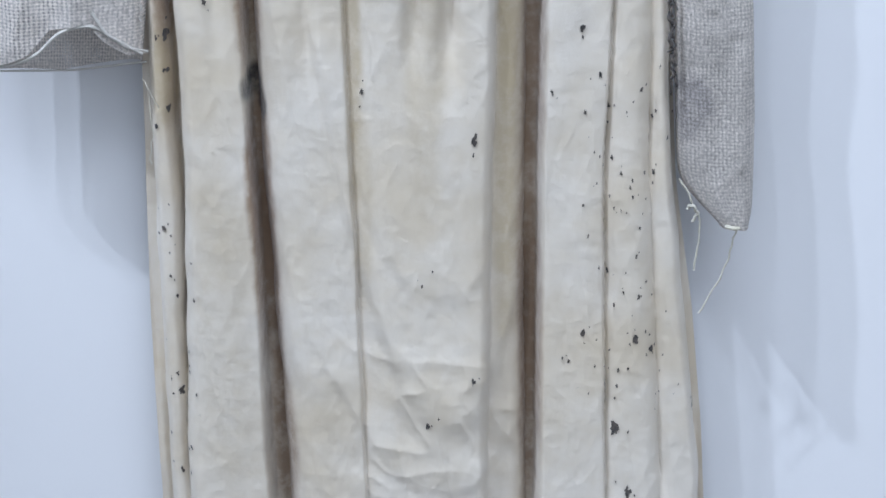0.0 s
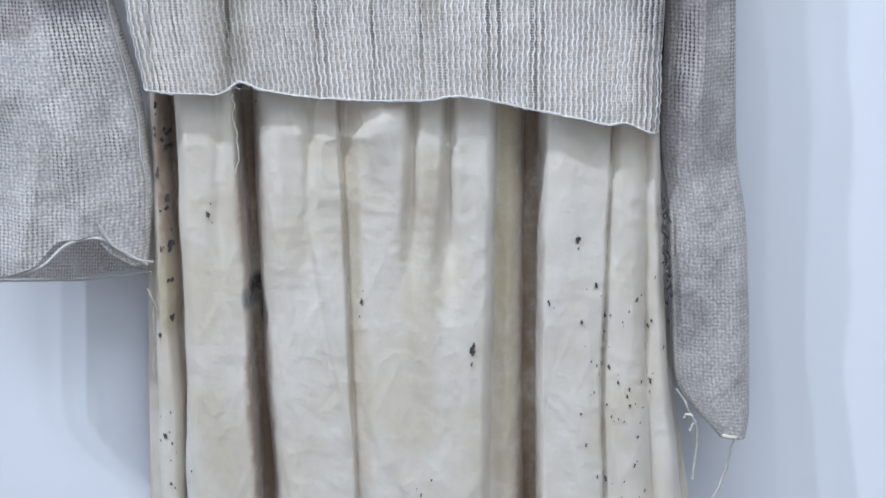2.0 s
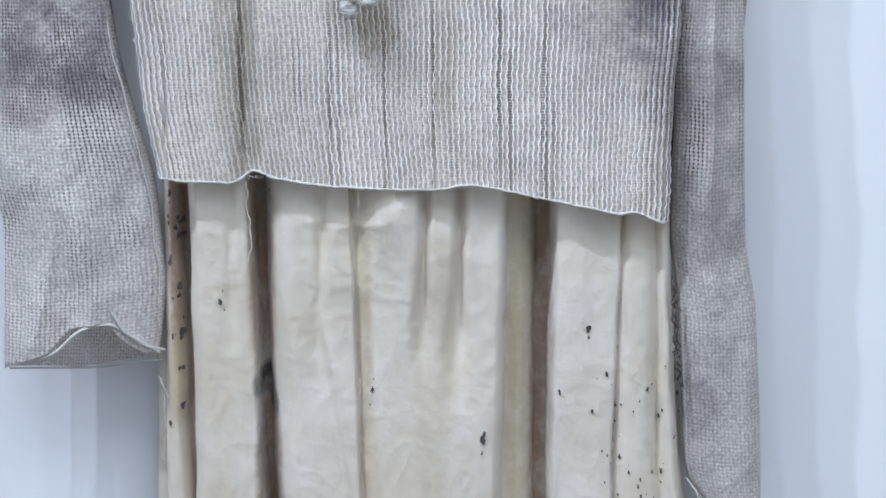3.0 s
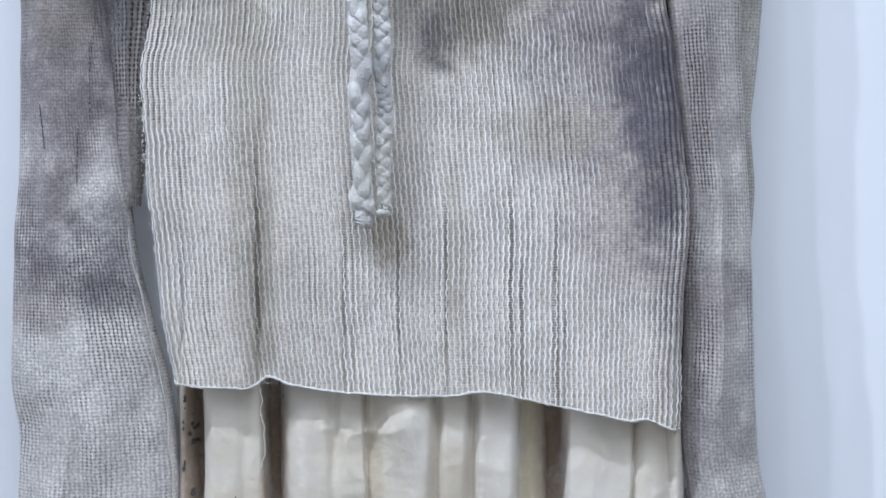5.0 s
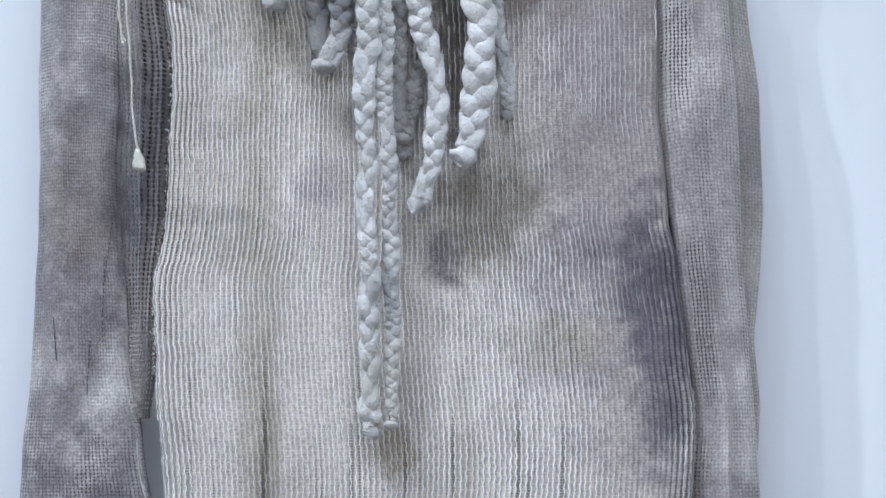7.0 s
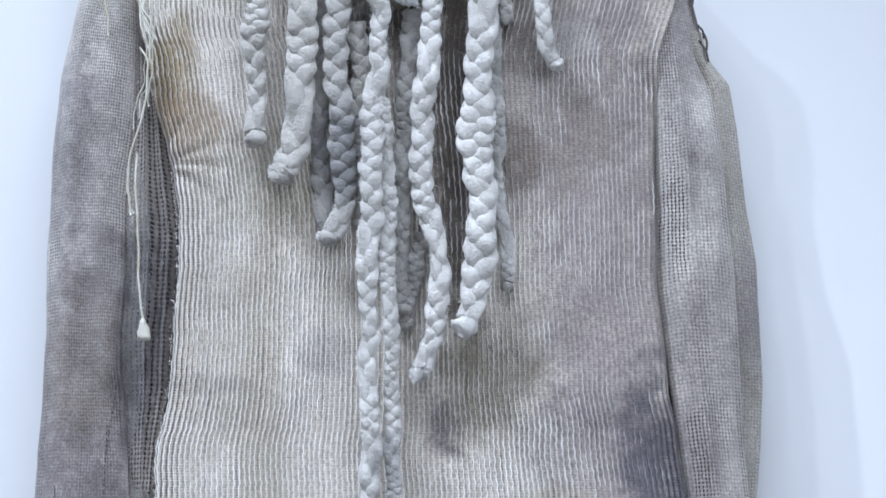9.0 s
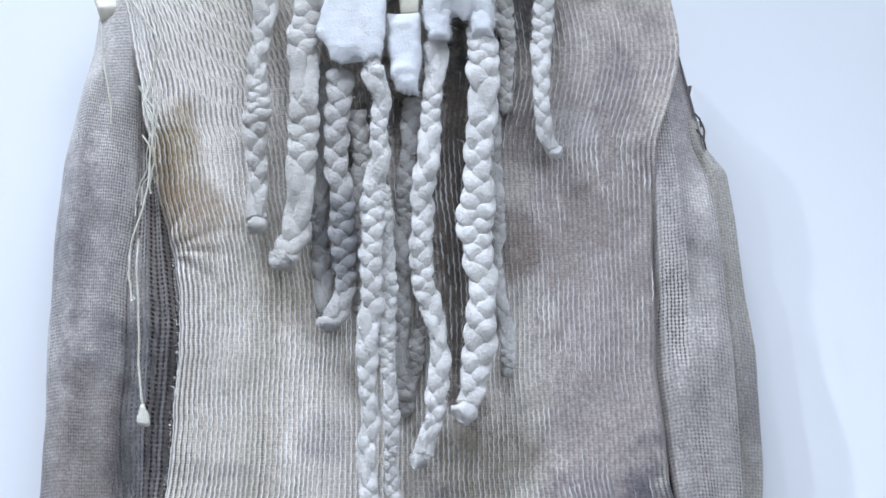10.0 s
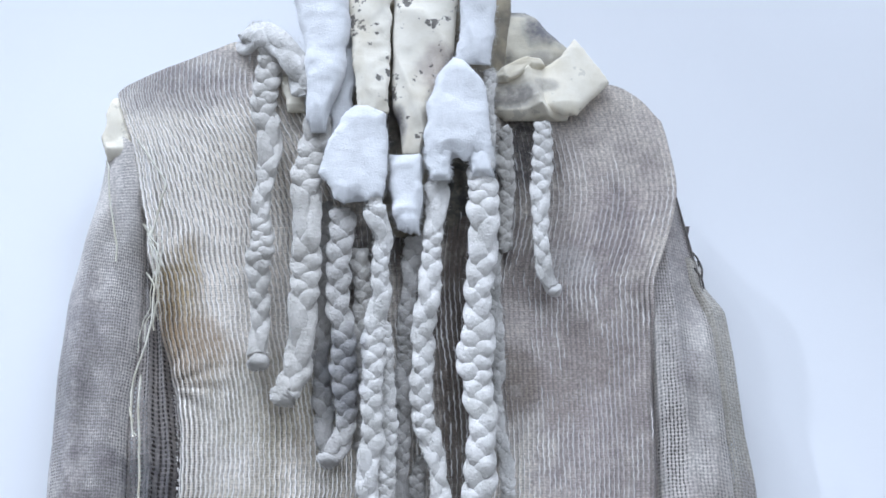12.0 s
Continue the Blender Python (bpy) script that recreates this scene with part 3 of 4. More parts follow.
# each pleat: left and right edge at three heights, how far it lies back, then roundness and depth of its left and right side
PLEATS = [
    ([(-0.259, 0.878), (-0.266, 0.612), (-0.270, 0.284)], [(-0.240, 0.878), (-0.236, 0.611), (-0.243, 0.283)], 0.024, 0.012, 0.08, 0.010, 0.055),
    ([(-0.231, 0.878), (-0.231, 0.628), (-0.247, 0.283)], [(-0.168, 0.877), (-0.161, 0.628), (-0.159, 0.282)], 0.0, 0.016, 0.045, 0.004, 0.06),
    ([(-0.158, 0.877), (-0.155, 0.628), (-0.142, 0.282)], [(-0.071, 0.877), (-0.064, 0.627), (-0.058, 0.281)], 0.0, 0.032, 0.060, 0.004, 0.030),
    ([(-0.079, 0.877), (-0.072, 0.627), (-0.067, 0.281)], [(0.078, 0.876), (0.073, 0.626), (0.068, 0.280)], -0.001, 0.034, 0.034, 0.012, 0.034),
    ([(0.066, 0.876), (0.061, 0.626), (0.057, 0.280)], [(0.106, 0.876), (0.103, 0.625), (0.109, 0.279)], 0.024, 0.012, 0.04, 0.020, 0.060),
    ([(0.119, 0.876), (0.117, 0.625), (0.118, 0.279)], [(0.186, 0.875), (0.180, 0.625), (0.190, 0.278)], 0.0, 0.006, 0.060, 0.004, 0.024),
    ([(0.184, 0.875), (0.178, 0.625), (0.188, 0.278)], [(0.218, 0.875), (0.224, 0.624), (0.249, 0.278)], 0.003, 0.014, 0.024, 0.018, 0.018),
    ([(0.216, 0.875), (0.222, 0.624), (0.246, 0.278)], [(0.235, 0.875), (0.250, 0.624), (0.294, 0.277)], 0.007, 0.020, 0.020, 0.014, 0.08),
]
GROOVES = [(-0.003, 0.013), (0.031, 0.015), (-0.101, 0.005), (-0.187, 0.003)]


def ridged(x, z, seed):
    """Sharp irregular creases in -1..0."""
    return -np.abs(vnoise(x, z, seed)) ** 0.7


def skirt_depth(x, z, u, v):
    y = np.full(np.shape(x), 0.060) + 0.006 * vnoise(x * 90, z * 6, 16)
    for i, (l, r, d, rl, dl, rr, dr) in enumerate(PLEATS):
        xl = np.interp(z, [p[1] for p in l[::-1]], [p[0] for p in l[::-1]]) + 0.0014 * vnoise(z * 24, z * 0, i)
        xr = np.interp(z, [p[1] for p in r[::-1]], [p[0] for p in r[::-1]]) + 0.0014 * vnoise(z * 24, z * 0, i + 20)
        q = (2 * x - xl - xr) / (xr - xl)
        el, er = 1 - np.clip((x - xl) / rl, 0, 1), 1 - np.clip((xr - x) / rr, 0, 1)
        p = d + (dl - d) * (1 - np.sqrt(1 - el ** 2) ** 0.8) + (dr - d) * (1 - np.sqrt(1 - er ** 2) ** 0.8) + 0.004 * q * q
        y = np.minimum(y, np.where(np.abs(q) <= 1, p, 1.0))
    # gathers that run out below the waist
    for gx, gd in GROOVES:
        w = 0.005 + 0.012 * smooth(0.84, 0.64, z)
        y = y + gd * np.exp(-((x - gx + 0.02 * (0.85 - z)) / w) ** 2) * smooth(0.66, 0.80, z)
    # long soft creases, then crumples
    y = y + 0.0030 * vnoise(x * 30 + z * 1.5, z * 3.4, 3) + 0.0011 * vnoise(x * 62 + z * 6, z * 9, 4) + 0.00022 * vnoise(x * 150, z * 60, 5)
    y = y - 0.0013 * ridged(x * 46 + z * 9, z * 9, 6) - 0.0007 * ridged(x * 70 - z * 30, z * 38, 7) - 0.0004 * ridged(x * 60 + z * 50, z * 70, 10)
    mid = smooth(0.15, 0.06, np.abs(x - 0.005))
    # the slack of the middle panel hangs in nested swags
    for low, steep, deep, wide in ((0.366, 26.0, 0.0062, 0.050), (0.500, 17.0, 0.0022, 0.030), (0.280, 10.0, 0.0030, 0.022)):
        arc = z - low - steep * (x - 0.024) ** 2 + 0.009 * vnoise(x * 30, z * 10, 8)
        y = y - deep * np.exp(-(np.where(arc > 0, arc * 0.55, arc * 1.6) / wide) ** 2) * mid
    y = y - 0.0035 * (1 + ridged(x * 26 + z * 18, z * 30, 11)) * mid * smooth(0.47, 0.40, z)
    y = y - 0.004 * (1 + ridged(x * 24 + 3, z * 28, 9)) * smooth(0.76, 0.85, z) * smooth(0.11, 0.05, np.abs(x + 0.03))
    y = y - 0.005 * np.exp(-((x + 0.033) / 0.018) ** 2 - ((z - 0.872) / 0.030) ** 2)
    return y + 0.02 * smooth(0.92, 0.96, z)


SK_L = curve_of([(-0.260, 0.899), (-0.267, 0.759), (-0.273, 0.616), (-0.279, 0.458), (-0.280, 0.248), (-0.29, 0.05)])
SK_R = curve_of([(0.235, 0.857), (0.242, 0.767), (0.256, 0.593), (0.279, 0.452), (0.295, 0.322), (0.301, 0.241), (0.32, 0.05)])
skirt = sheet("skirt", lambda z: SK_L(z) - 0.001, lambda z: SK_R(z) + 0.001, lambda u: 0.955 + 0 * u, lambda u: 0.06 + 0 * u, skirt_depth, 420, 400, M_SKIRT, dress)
sheet("skirt_back", lambda z: SK_L(z) + 0.004, lambda z: SK_R(z) - 0.004, lambda u: 0.93 + 0 * u, lambda u: 0.06 + 0 * u,
      lambda x, z, u, v: 0.090 + 0.002 * vnoise(x * 30, z * 4, 12), 60, 40, M_SKIRT, dress)


SPOTS = [(0.053, 0.654), (0.154, 0.763), (0.172, 0.717), (0.216, 0.490), (0.215, 0.443), (0.232, 0.430), (0.197, 0.342), (0.162, 0.451), (0.006, 0.353), (0.052, 0.403),
         (0.212, 0.269), (0.281, 0.357), (0.186, 0.633), (0.206, 0.612), (0.227, 0.618), (0.212, 0.702), (0.001, 0.506), (0.148, 0.419), (-0.241, 0.752), (-0.198, 0.791),
         (-0.248, 0.380), (-0.252, 0.290), (-0.254, 0.559), (0.189, 0.583), (0.185, 0.516), (0.207, 0.595), (0.127, 0.700), (-0.240, 0.862), (-0.158, 0.905), (-0.054, 0.703)]
SIZES = [13, 11, 7, 8, 12, 11, 18, 10, 9, 9, 15, 9, 7, 5, 6, 7, 5, 6, 13, 9, 12, 8, 8, 5, 5, 5, 7, 7, 8, 8]


def blot(x, z, size, seed):
    """A ragged flat stain lying on the skirt."""
    k = 14
    a = np.linspace(0, 2 * math.pi, k, endpoint=False)
    r = size * (1 + 0.75 * vnoise(a * 2.3, a * 0, seed))
    px = np.r_[x, x + 0.62 * r * np.cos(a)]
    pz = np.r_[z, z + 1.15 * r * np.sin(a)]
    py = skirt_depth(px, pz, 0, 0) - 0.0012
    return link_mesh("mould_spot", np.c_[px, py, pz].tolist(), [(0, 1 + i, 1 + (i + 1) % k) for i in range(k)], M_INK, skirt)


for i, ((x, z), s) in enumerate(zip(SPOTS, SIZES)):
    blot(x, z, s * 0.00033, i)
    for j in range(2):
        blot(x + rng.normal(0, 0.006), z + rng.normal(0, 0.010), rng.uniform(0.0006, 0.0016), i + j)
for i in range(70):
    blot(rng.uniform(0.155, 0.262), rng.uniform(0.36, 0.74), rng.uniform(0.0005, 0.0019), 40 + i)
for i in range(26):
    blot(rng.uniform(-0.262, -0.225), rng.uniform(0.30, 0.60), rng.uniform(0.0006, 0.0022), 140 + i)

for i in range(16):
    blot(rng.uniform(-0.254, -0.240), rng.uniform(0.66, 0.90), rng.uniform(0.0010, 0.0030), 200 + i)

# ---- the gauze blouse ----
blouse = thing("gauze_blouse", "stained grey-white open gauze blouse hanging over the cotton dress", "blouse")
B_LEFT = curve_of([(-0.364, 1.831), (-0.341, 1.773), (-0.316, 1.655), (-0.295, 1.549), (-0.278, 1.486), (-0.271, 1.405), (-0.273, 1.309), (-0.274, 1.275), (-0.285, 1.210), (-0.285, 1.141), (-0.276, 1.061), (-0.262, 0.953), (-0.254, 0.910), (-0.252, 0.910)])
B_RIGHT = curve_of([(0.222, 1.805), (0.226, 1.795), (0.233, 1.772), (0.240, 1.738), (0.241, 1.705), (0.229, 1.660), (0.217, 1.622), (0.213, 1.536), (0.211, 1.610), (0.210, 1.479), (0.211, 1.365), (0.217, 1.254), (0.214, 1.346), (0.224, 1.247), (0.233, 1.155), (0.240, 1.091), (0.240, 1.043), (0.233, 0.974), (0.230, 0.877), (0.228, 0.867)])
HEM = curve_of([(-0.255, 0.913), (-0.230, 0.909), (-0.174, 0.907), (-0.166, 0.918), (-0.154, 0.920), (-0.147, 0.912), (-0.096, 0.904), (-0.015, 0.899), (0.012, 0.900), (0.039, 0.905), (0.066, 0.900), (0.119, 0.889), (0.183, 0.875), (0.192, 0.880), (0.226, 0.865)], 0)
TOP = curve_of([(-0.364, 1.815), (-0.354, 1.836), (-0.307, 1.861), (-0.228, 1.896), (-0.171, 1.869), (-0.095, 1.806), (0.003, 1.806), (0.101, 1.845), (0.173, 1.839), (0.190, 1.829), (0.205, 1.814), (0.215, 1.794), (0.225, 1.780)], 0)


def B_L(z):
    return B_LEFT(z) + 0.0022 * vnoise(np.asarray(z) * 26, np.zeros(np.shape(z)), 91) + 0.0010 * vnoise(np.asarray(z) * 75, np.zeros(np.shape(z)), 92)


def B_R(z):
    return B_RIGHT(z) + 0.0016 * vnoise(np.asarray(z) * 24, np.zeros(np.shape(z)), 93)


PUCKER = (-0.288, 1.495)


def body_depth(x, z, u, v):
    drape = -0.013 + 0.013 * smooth(0.86, 1.25, z)
    y = drape + 0.0035 * vnoise(x * 26, z * 2.2, 21) * smooth(1.6, 0.9, z) + 0.0025 * vnoise(x * 9, z * 7, 22) + 0.0007 * vnoise(x * 70, z * 60, 23)
    fold = np.exp(-((x + 0.17 - 0.02 * (z - 0.9)) / 0.009) ** 2) * smooth(1.25, 0.95, z)
    y = y + 0.012 * fold
    px, pz = x - PUCKER[0], z - PUCKER[1]
    away = np.hypot(px, pz)
    y = y - 0.0045 * np.abs(vnoise(2.6 * np.arctan2(pz, px) + 6 * away, away * 9, 24)) ** 0.7 * smooth(0.10, 0.03, away) * smooth(0.0, 0.02, away)
    edge = np.minimum(u, 1 - u)
    return y + 0.030 * (1 - np.clip(edge / 0.02, 0, 1)) ** 2 * smooth(1.60, 1.50, z)


def across(z, u):
    return B_L(z) * (1 - u) + B_R(z) * u


def top_u(u):
    return TOP(-0.355 + u * 0.57)


def hem_u(u):
    return HEM(-0.254 + u * 0.482)


B_BODY = sheet("body", B_L, B_R, top_u, hem_u, body_depth, 230, 300, M_GAUZE_BODY, blouse, "", 0.495)


sheet("bodice", lambda z: np.maximum(B_L(z) + 0.012, -0.235 - 0.2 * smooth(1.46, 1.54, z)), lambda z: np.minimum(B_R(z) - 0.008, 0.215), lambda u: top_u(u) - 0.012, lambda u: 0.94 + 0 * u,
      lambda x, z, u, v: 0.052 - 0.030 * smooth(1.62, 1.76, z) + 0.007 * vnoise(x * 28, z * 5, 14) + 0.003 * vnoise(x * 60, z * 30, 15), 90, 120, M_BODICE, dress)


def felted(x, z):
    """How far the taupe, slate and umber blots mat the cloth, 0 to 1."""
    f = np.zeros(np.shape(x))
    for cx, cz, rx, rz, c, k in BODY_BLOTS:
        if c in (TAUPE, SLATE, UMBER):
            r = np.sqrt(((x - cx) / rx) ** 2 + ((z - cz) / rz) ** 2) + 0.35 * vnoise(x * 22, z * 16, 61) + 0.2 * vnoise(x * 60, z * 44, 62)
            f = np.maximum(f, smooth(1.25, 0.8, r))
    return f * smooth(0.75, 0.35, vnoise(x * 34, z * 15, 63) + 0.4 * vnoise(x * 90, z * 50, 64))


def warp_threads(parent):
    """The heavy wavering white threads of the gauze, too many to pick apart."""
    verts, faces, base = [], [], 0
    count = 99
    for i in range(count):
        u = (i + 0.5 + 0.12 * math.sin(i * 12.9)) / count
        n = 420
        v = np.linspace(0.0, 1.0, n)
        ua = np.full(n, u)
        z = top_u(ua) * (1 - v) + hem_u(ua) * v
        ua = ua - 0.11 * smooth(1.58, 1.86, z) * np.clip(np.sin(math.pi * np.clip(ua / 0.62, 0, 1)), 0, 1)
        z = np.minimum(z, top_u(ua) - 0.001)
        x = across(z, ua)
        d = z / 0.0105
        x = x + (0.00042 + 0.0002 * smooth(1.3, 0.95, z)) * np.sin(2 * math.pi * d + 2.5 * vnoise(x * 14, z * 9, 31) + 1.2 * vnoise(z * 40, z * 0 + i, 35)) + 0.0016 * vnoise(z * 17, z * 0 + i * 0.16, 32) + 0.0005 * vnoise(z * 60, z * 0 + i, 36)
        y = body_depth(x, z, ua, v) - 0.0007
        r = 0.00070 * (1 + 0.45 * vnoise(z * 160, z * 0 + i, 33)) * (0.8 + 0.3 * vnoise(x * 16, z * 5, 34)) * (1 - felted(x, z) * (0.90 - (0.95 + 0.45 * smooth(1.52, 1.62, z) * smooth(0.09, 0.13, x)) * smooth(0.25 - 0.25 * smooth(1.52, 1.62, z) * smooth(0.09, 0.13, x), 0.5, vnoise(z * 75, z * 0 + i * 1.31, 37) * 0.55 + 0.85 * vnoise(x * 26, z * 17, 38))))
        vv, ff = tube_rows(np.c_[x, y, z], r, 4, 0.6)
        verts.append(vv)
        faces += [[q + base for q in f] for f in ff]
        base += len(vv)
    ob = link_mesh("warp_threads", np.concatenate(verts).tolist(), faces, M_THREAD, parent)
    tagged(ob, kind="stuff")


warp_threads(blouse)
# the hem runs exactly along the lower edge of the cloth
hu = np.linspace(0.0, 1.0, 420)
hz = hem_u(hu)
hx = across(hz, hu)
HEM_LINE = np.c_[hx + 0.0004 * vnoise(hu * 160, hu * 0, 8), body_depth(hx, hz, hu, 1.0) - 0.0006, hz + 0.0005 * vnoise(hu * 190, hu * 0, 9)]
hv, hf = tube_rows(HEM_LINE, 0.0013 * (1 + 0.45 * vnoise(hu * 210, hu * 0, 3)), 7)
hem = link_mesh("hem", hv.tolist(), hf, M_HEM, blouse, "thin white rolled hem")
fray(hem, HEM_LINE, 900, 0.0016, M_HEM, 2)

sheet("body_back", lambda z: B_L(z) + 0.02 - 0.06 * smooth(1.14, 1.20, z), lambda z: B_R(z) + 0.022, lambda u: 1.70 + 0 * u, lambda u: hem_u(u) + 0.012, lambda x, z, u, v: 0.084 + 0.003 * vnoise(x * 30, z * 6, 71) - 0.02 * smooth(0.9, 1.0, u), 80, 120, M_GAUZE_BACK, blouse, "back of the blouse, coloured dark to stand for shade")

# left sleeve: wide open cuff, inner fold with shade in its colour
SL_O = curve_of([(-0.370, 1.842), (-0.374, 1.753), (-0.389, 1.660), (-0.402, 1.571), (-0.405, 1.497), (-0.404, 1.470), (-0.403, 1.371), (-0.401, 1.268), (-0.401, 1.352), (-0.402, 1.212), (-0.405, 1.102), (-0.411, 1.060), (-0.418, 0.896), (-0.408, 0.874), (-0.417, 0.706)])
SL_I = curve_of([(-0.348, 1.800), (-0.329, 1.733), (-0.321, 1.660), (-0.320, 1.546), (-0.327, 1.482), (-0.324, 1.382), (-0.324, 1.296), (-0.326, 1.324), (-0.315, 1.223), (-0.307, 1.129), (-0.295, 1.069), (-0.294, 1.044), (-0.280, 0.978), (-0.261, 0.906), (-0.258, 0.862), (-0.254, 0.801), (-0.267, 0.705)])
SL_B = curve_of([(-0.333, 1.740), (-0.304, 1.564), (-0.286, 1.466), (-0.279, 1.415), (-0.283, 1.271), (-0.283, 1.270), (-0.294, 1.202), (-0.296, 1.124), (-0.302, 1.079)])
CUFF = curve_of([(-0.411, 0.724), (-0.381, 0.731), (-0.354, 0.742), (-0.335, 0.765), (-0.300, 0.772), (-0.282, 0.752), (-0.260, 0.737)], 0)


def sleeve_depth(yc, d, seed, folds, joined=0):
    def f(x, z, u, v):
        away = u if joined > 0 else 1 - u
        sewn = (smooth(1.50, 1.62, z) if joined > 0 else smooth(1.66, 1.74, z)) * abs(joined)
        s = np.sqrt(np.clip(1 - (2 * u - 1) ** 2, 0, 1))
        shape = (yc - d * s ** 0.8) * (1 - sewn) + sewn * ((0.007 if joined > 0 else 0.001) + 0.030 * away ** 2)
        gather = np.abs(vnoise(u * 3.2 + 0.9 * z, z * 1.7, seed + 5)) ** 0.8
        shape = shape + 0.016 * (gather - 0.4) * np.clip(4 * u * (1 - u), 0, 1) * (1 - 0.7 * sewn)
        return shape + folds * vnoise(x * 34 + z * 3, z * 4, seed) + folds * 0.5 * vnoise(x * 50, z * 26, seed + 1) + 0.0006 * vnoise(x * 130, z * 120, seed + 2)
    return f


left_sleeve = sheet("sleeve", SL_O, SL_I, lambda u: 1.80 - 0.03 * u, lambda u: CUFF(-0.405 + 0.155 * u), sleeve_depth(0.030, 0.032, 41, 0.006, -1), 110, 330, M_GAUZE_SLEEVE, blouse, "wide gauze sleeve with an open cuff")
def left_back(x, z, u, v):
    return 0.031 + 0.022 * np.sqrt(np.clip(1 - (2 * u - 1) ** 2, 0, 1))


sheet("sleeve_back", SL_O, SL_I, lambda u: 1.80 - 0.03 * u, lambda u: 0.815 + 0 * u, left_back, 60, 160, M_GAUZE_SHADE, left_sleeve)
sheet("cuff_lining", SL_O, SL_I, lambda u: 0.812 + 0 * u, lambda u: curve_of([(-0.411, 0.719), (-0.333, 0.714), (-0.260, 0.727)], 0)(-0.405 + 0.155 * u), left_back, 60, 40, M_GAUZE_SLEEVE, left_sleeve, "pale inside of the open cuff")
sheet("inner_fold", lambda z: SL_I(z) - 0.006, lambda z: SL_B(z) + 0.012, lambda u: 1.720 + 0 * u, lambda u: 1.079 + 0 * u, sleeve_depth(0.038, 0.018, 47, 0.006), 40, 180, M_GAUZE_DARK, left_sleeve, "inner fold of the sleeve, dark grey to carry its shade")
cu = np.linspace(0.0, 1.0, 14)
cord("cuff_hem", [(-0.405 + 0.147 * a, 0.028 - 0.032 * math.sqrt(max(0.0, 1 - (2 * a - 1) ** 2)), float(CUFF(-0.405 + 0.147 * a))) for a in cu], 0.0017, M_HEM, left_sleeve, "white bound cuff edge", 70)
cord("cuff_rim", [(-0.411, 0.03, 0.719), (-0.333, 0.05, 0.714), (-0.260, 0.03, 0.727)], 0.0011, M_HEM, left_sleeve, "", 50)
cord("cuff_seam", [(-0.302, -0.006, 0.785), (-0.290, -0.004, 0.762), (-0.262, 0.02, 0.737)], 0.0018, M_HEM, left_sleeve, "", 40)
cord("edge_seam", [(SL_I(z) - 0.003, 0.014, z) for z in np.linspace(0.80, 1.06, 16)], 0.0008, M_HEM, left_sleeve, "frayed white sleeve seam", 120, 6, 0.0022)
fray(left_sleeve, [(SL_I(z) - 0.002, 0.014, z) for z in np.linspace(0.76, 1.10, 20)], 700, 0.0026, M_HEM, 3)
fray(blouse, [(B_L(z) + 0.002, 0.006, z) for z in np.linspace(0.95, 1.50, 30)], 500, 0.0024, M_THREAD, 4)

# Short black cords stand for the dark in laddered gaps; no holes are cut.
for k, (a, c) in enumerate((((-0.330, 1.237), (-0.331, 1.155)), ((-0.342, 1.155), (-0.344, 1.101)), ((-0.325, 1.270), (-0.330, 1.209)), ((-0.377, 1.177), (-0.372, 1.134)))):
    for q in range(13):
        f = (q + 0.25) / 13
        x0, z0 = a[0] + (c[0] - a[0]) * f, a[1] + (c[1] - a[1]) * f
        yy = float(sleeve_depth(0.030, 0.032, 41, 0.006)(np.array([x0]), np.array([z0]), np.array([(x0 - SL_O(z0)) / (SL_I(z0) - SL_O(z0))]), 0)[0]) - 0.0012
        cord("ladder_gap", [(x0, yy, z0), (x0 + 0.0004, yy, z0 - 0.0022 - 0.001 * (q % 3))], 0.0005, M_INK, left_sleeve, "", 6, 5)

# right sleeve: narrow, sewn shut to a point, with a second layer behind it
SR_I = curve_of([(0.178, 1.829), (0.197, 1.769), (0.212, 1.681), (0.217, 1.620), (0.216, 1.497), (0.215, 1.499), (0.218, 1.347), (0.214, 1.379), (0.227, 1.267), (0.239, 1.156), (0.248, 1.074), (0.245, 1.058), (0.237, 0.993), (0.233, 0.895), (0.232, 0.854), (0.243, 0.787), (0.247, 0.702), (0.253, 0.606), (0.264, 0.589), (0.307, 0.554)])
SR_O = curve_of([(0.205, 1.820), (0.224, 1.798), (0.231, 1.775), (0.240, 1.738), (0.249, 1.693), (0.260, 1.645), (0.274, 1.558), (0.276, 1.559), (0.285, 1.393), (0.287, 1.367), (0.288, 1.222), (0.295, 1.101), (0.300, 1.004), (0.306, 0.839), (0.303, 0.897), (0.317, 0.787), (0.326, 0.644), (0.327, 0.562), (0.318, 0.552)])
SR_B = curve_of([(0.264, 1.665), (0.271, 1.609), (0.289, 1.601), (0.297, 1.539), (0.302, 1.466), (0.311, 1.409), (0.313, 1.282), (0.313, 1.308), (0.309, 1.224), (0.301, 1.157), (0.306, 1.096), (0.303, 1.047), (0.298, 1.003)])
right_sleeve = sheet("sleeve", lambda z: SR_I(z) - 0.008 * smooth(0.95, 1.05, z), SR_O, lambda u: 1.824 - 0.046 * u ** 1.5, lambda u: 0.561 + 0 * u, sleeve_depth(0.028, 0.032, 51, 0.006, 1), 80, 330, M_GAUZE_NARROW, blouse, "narrow gauze sleeve tied shut at its tip")
sheet("sleeve_back", SR_I, SR_O, lambda u: 1.818 - 0.046 * u ** 1.5, lambda u: 0.561 + 0 * u, lambda x, z, u, v: 0.029 + 0.020 * np.sqrt(np.clip(1 - (2 * u - 1) ** 2, 0, 1)), 40, 120, M_GAUZE_SHADE, right_sleeve)
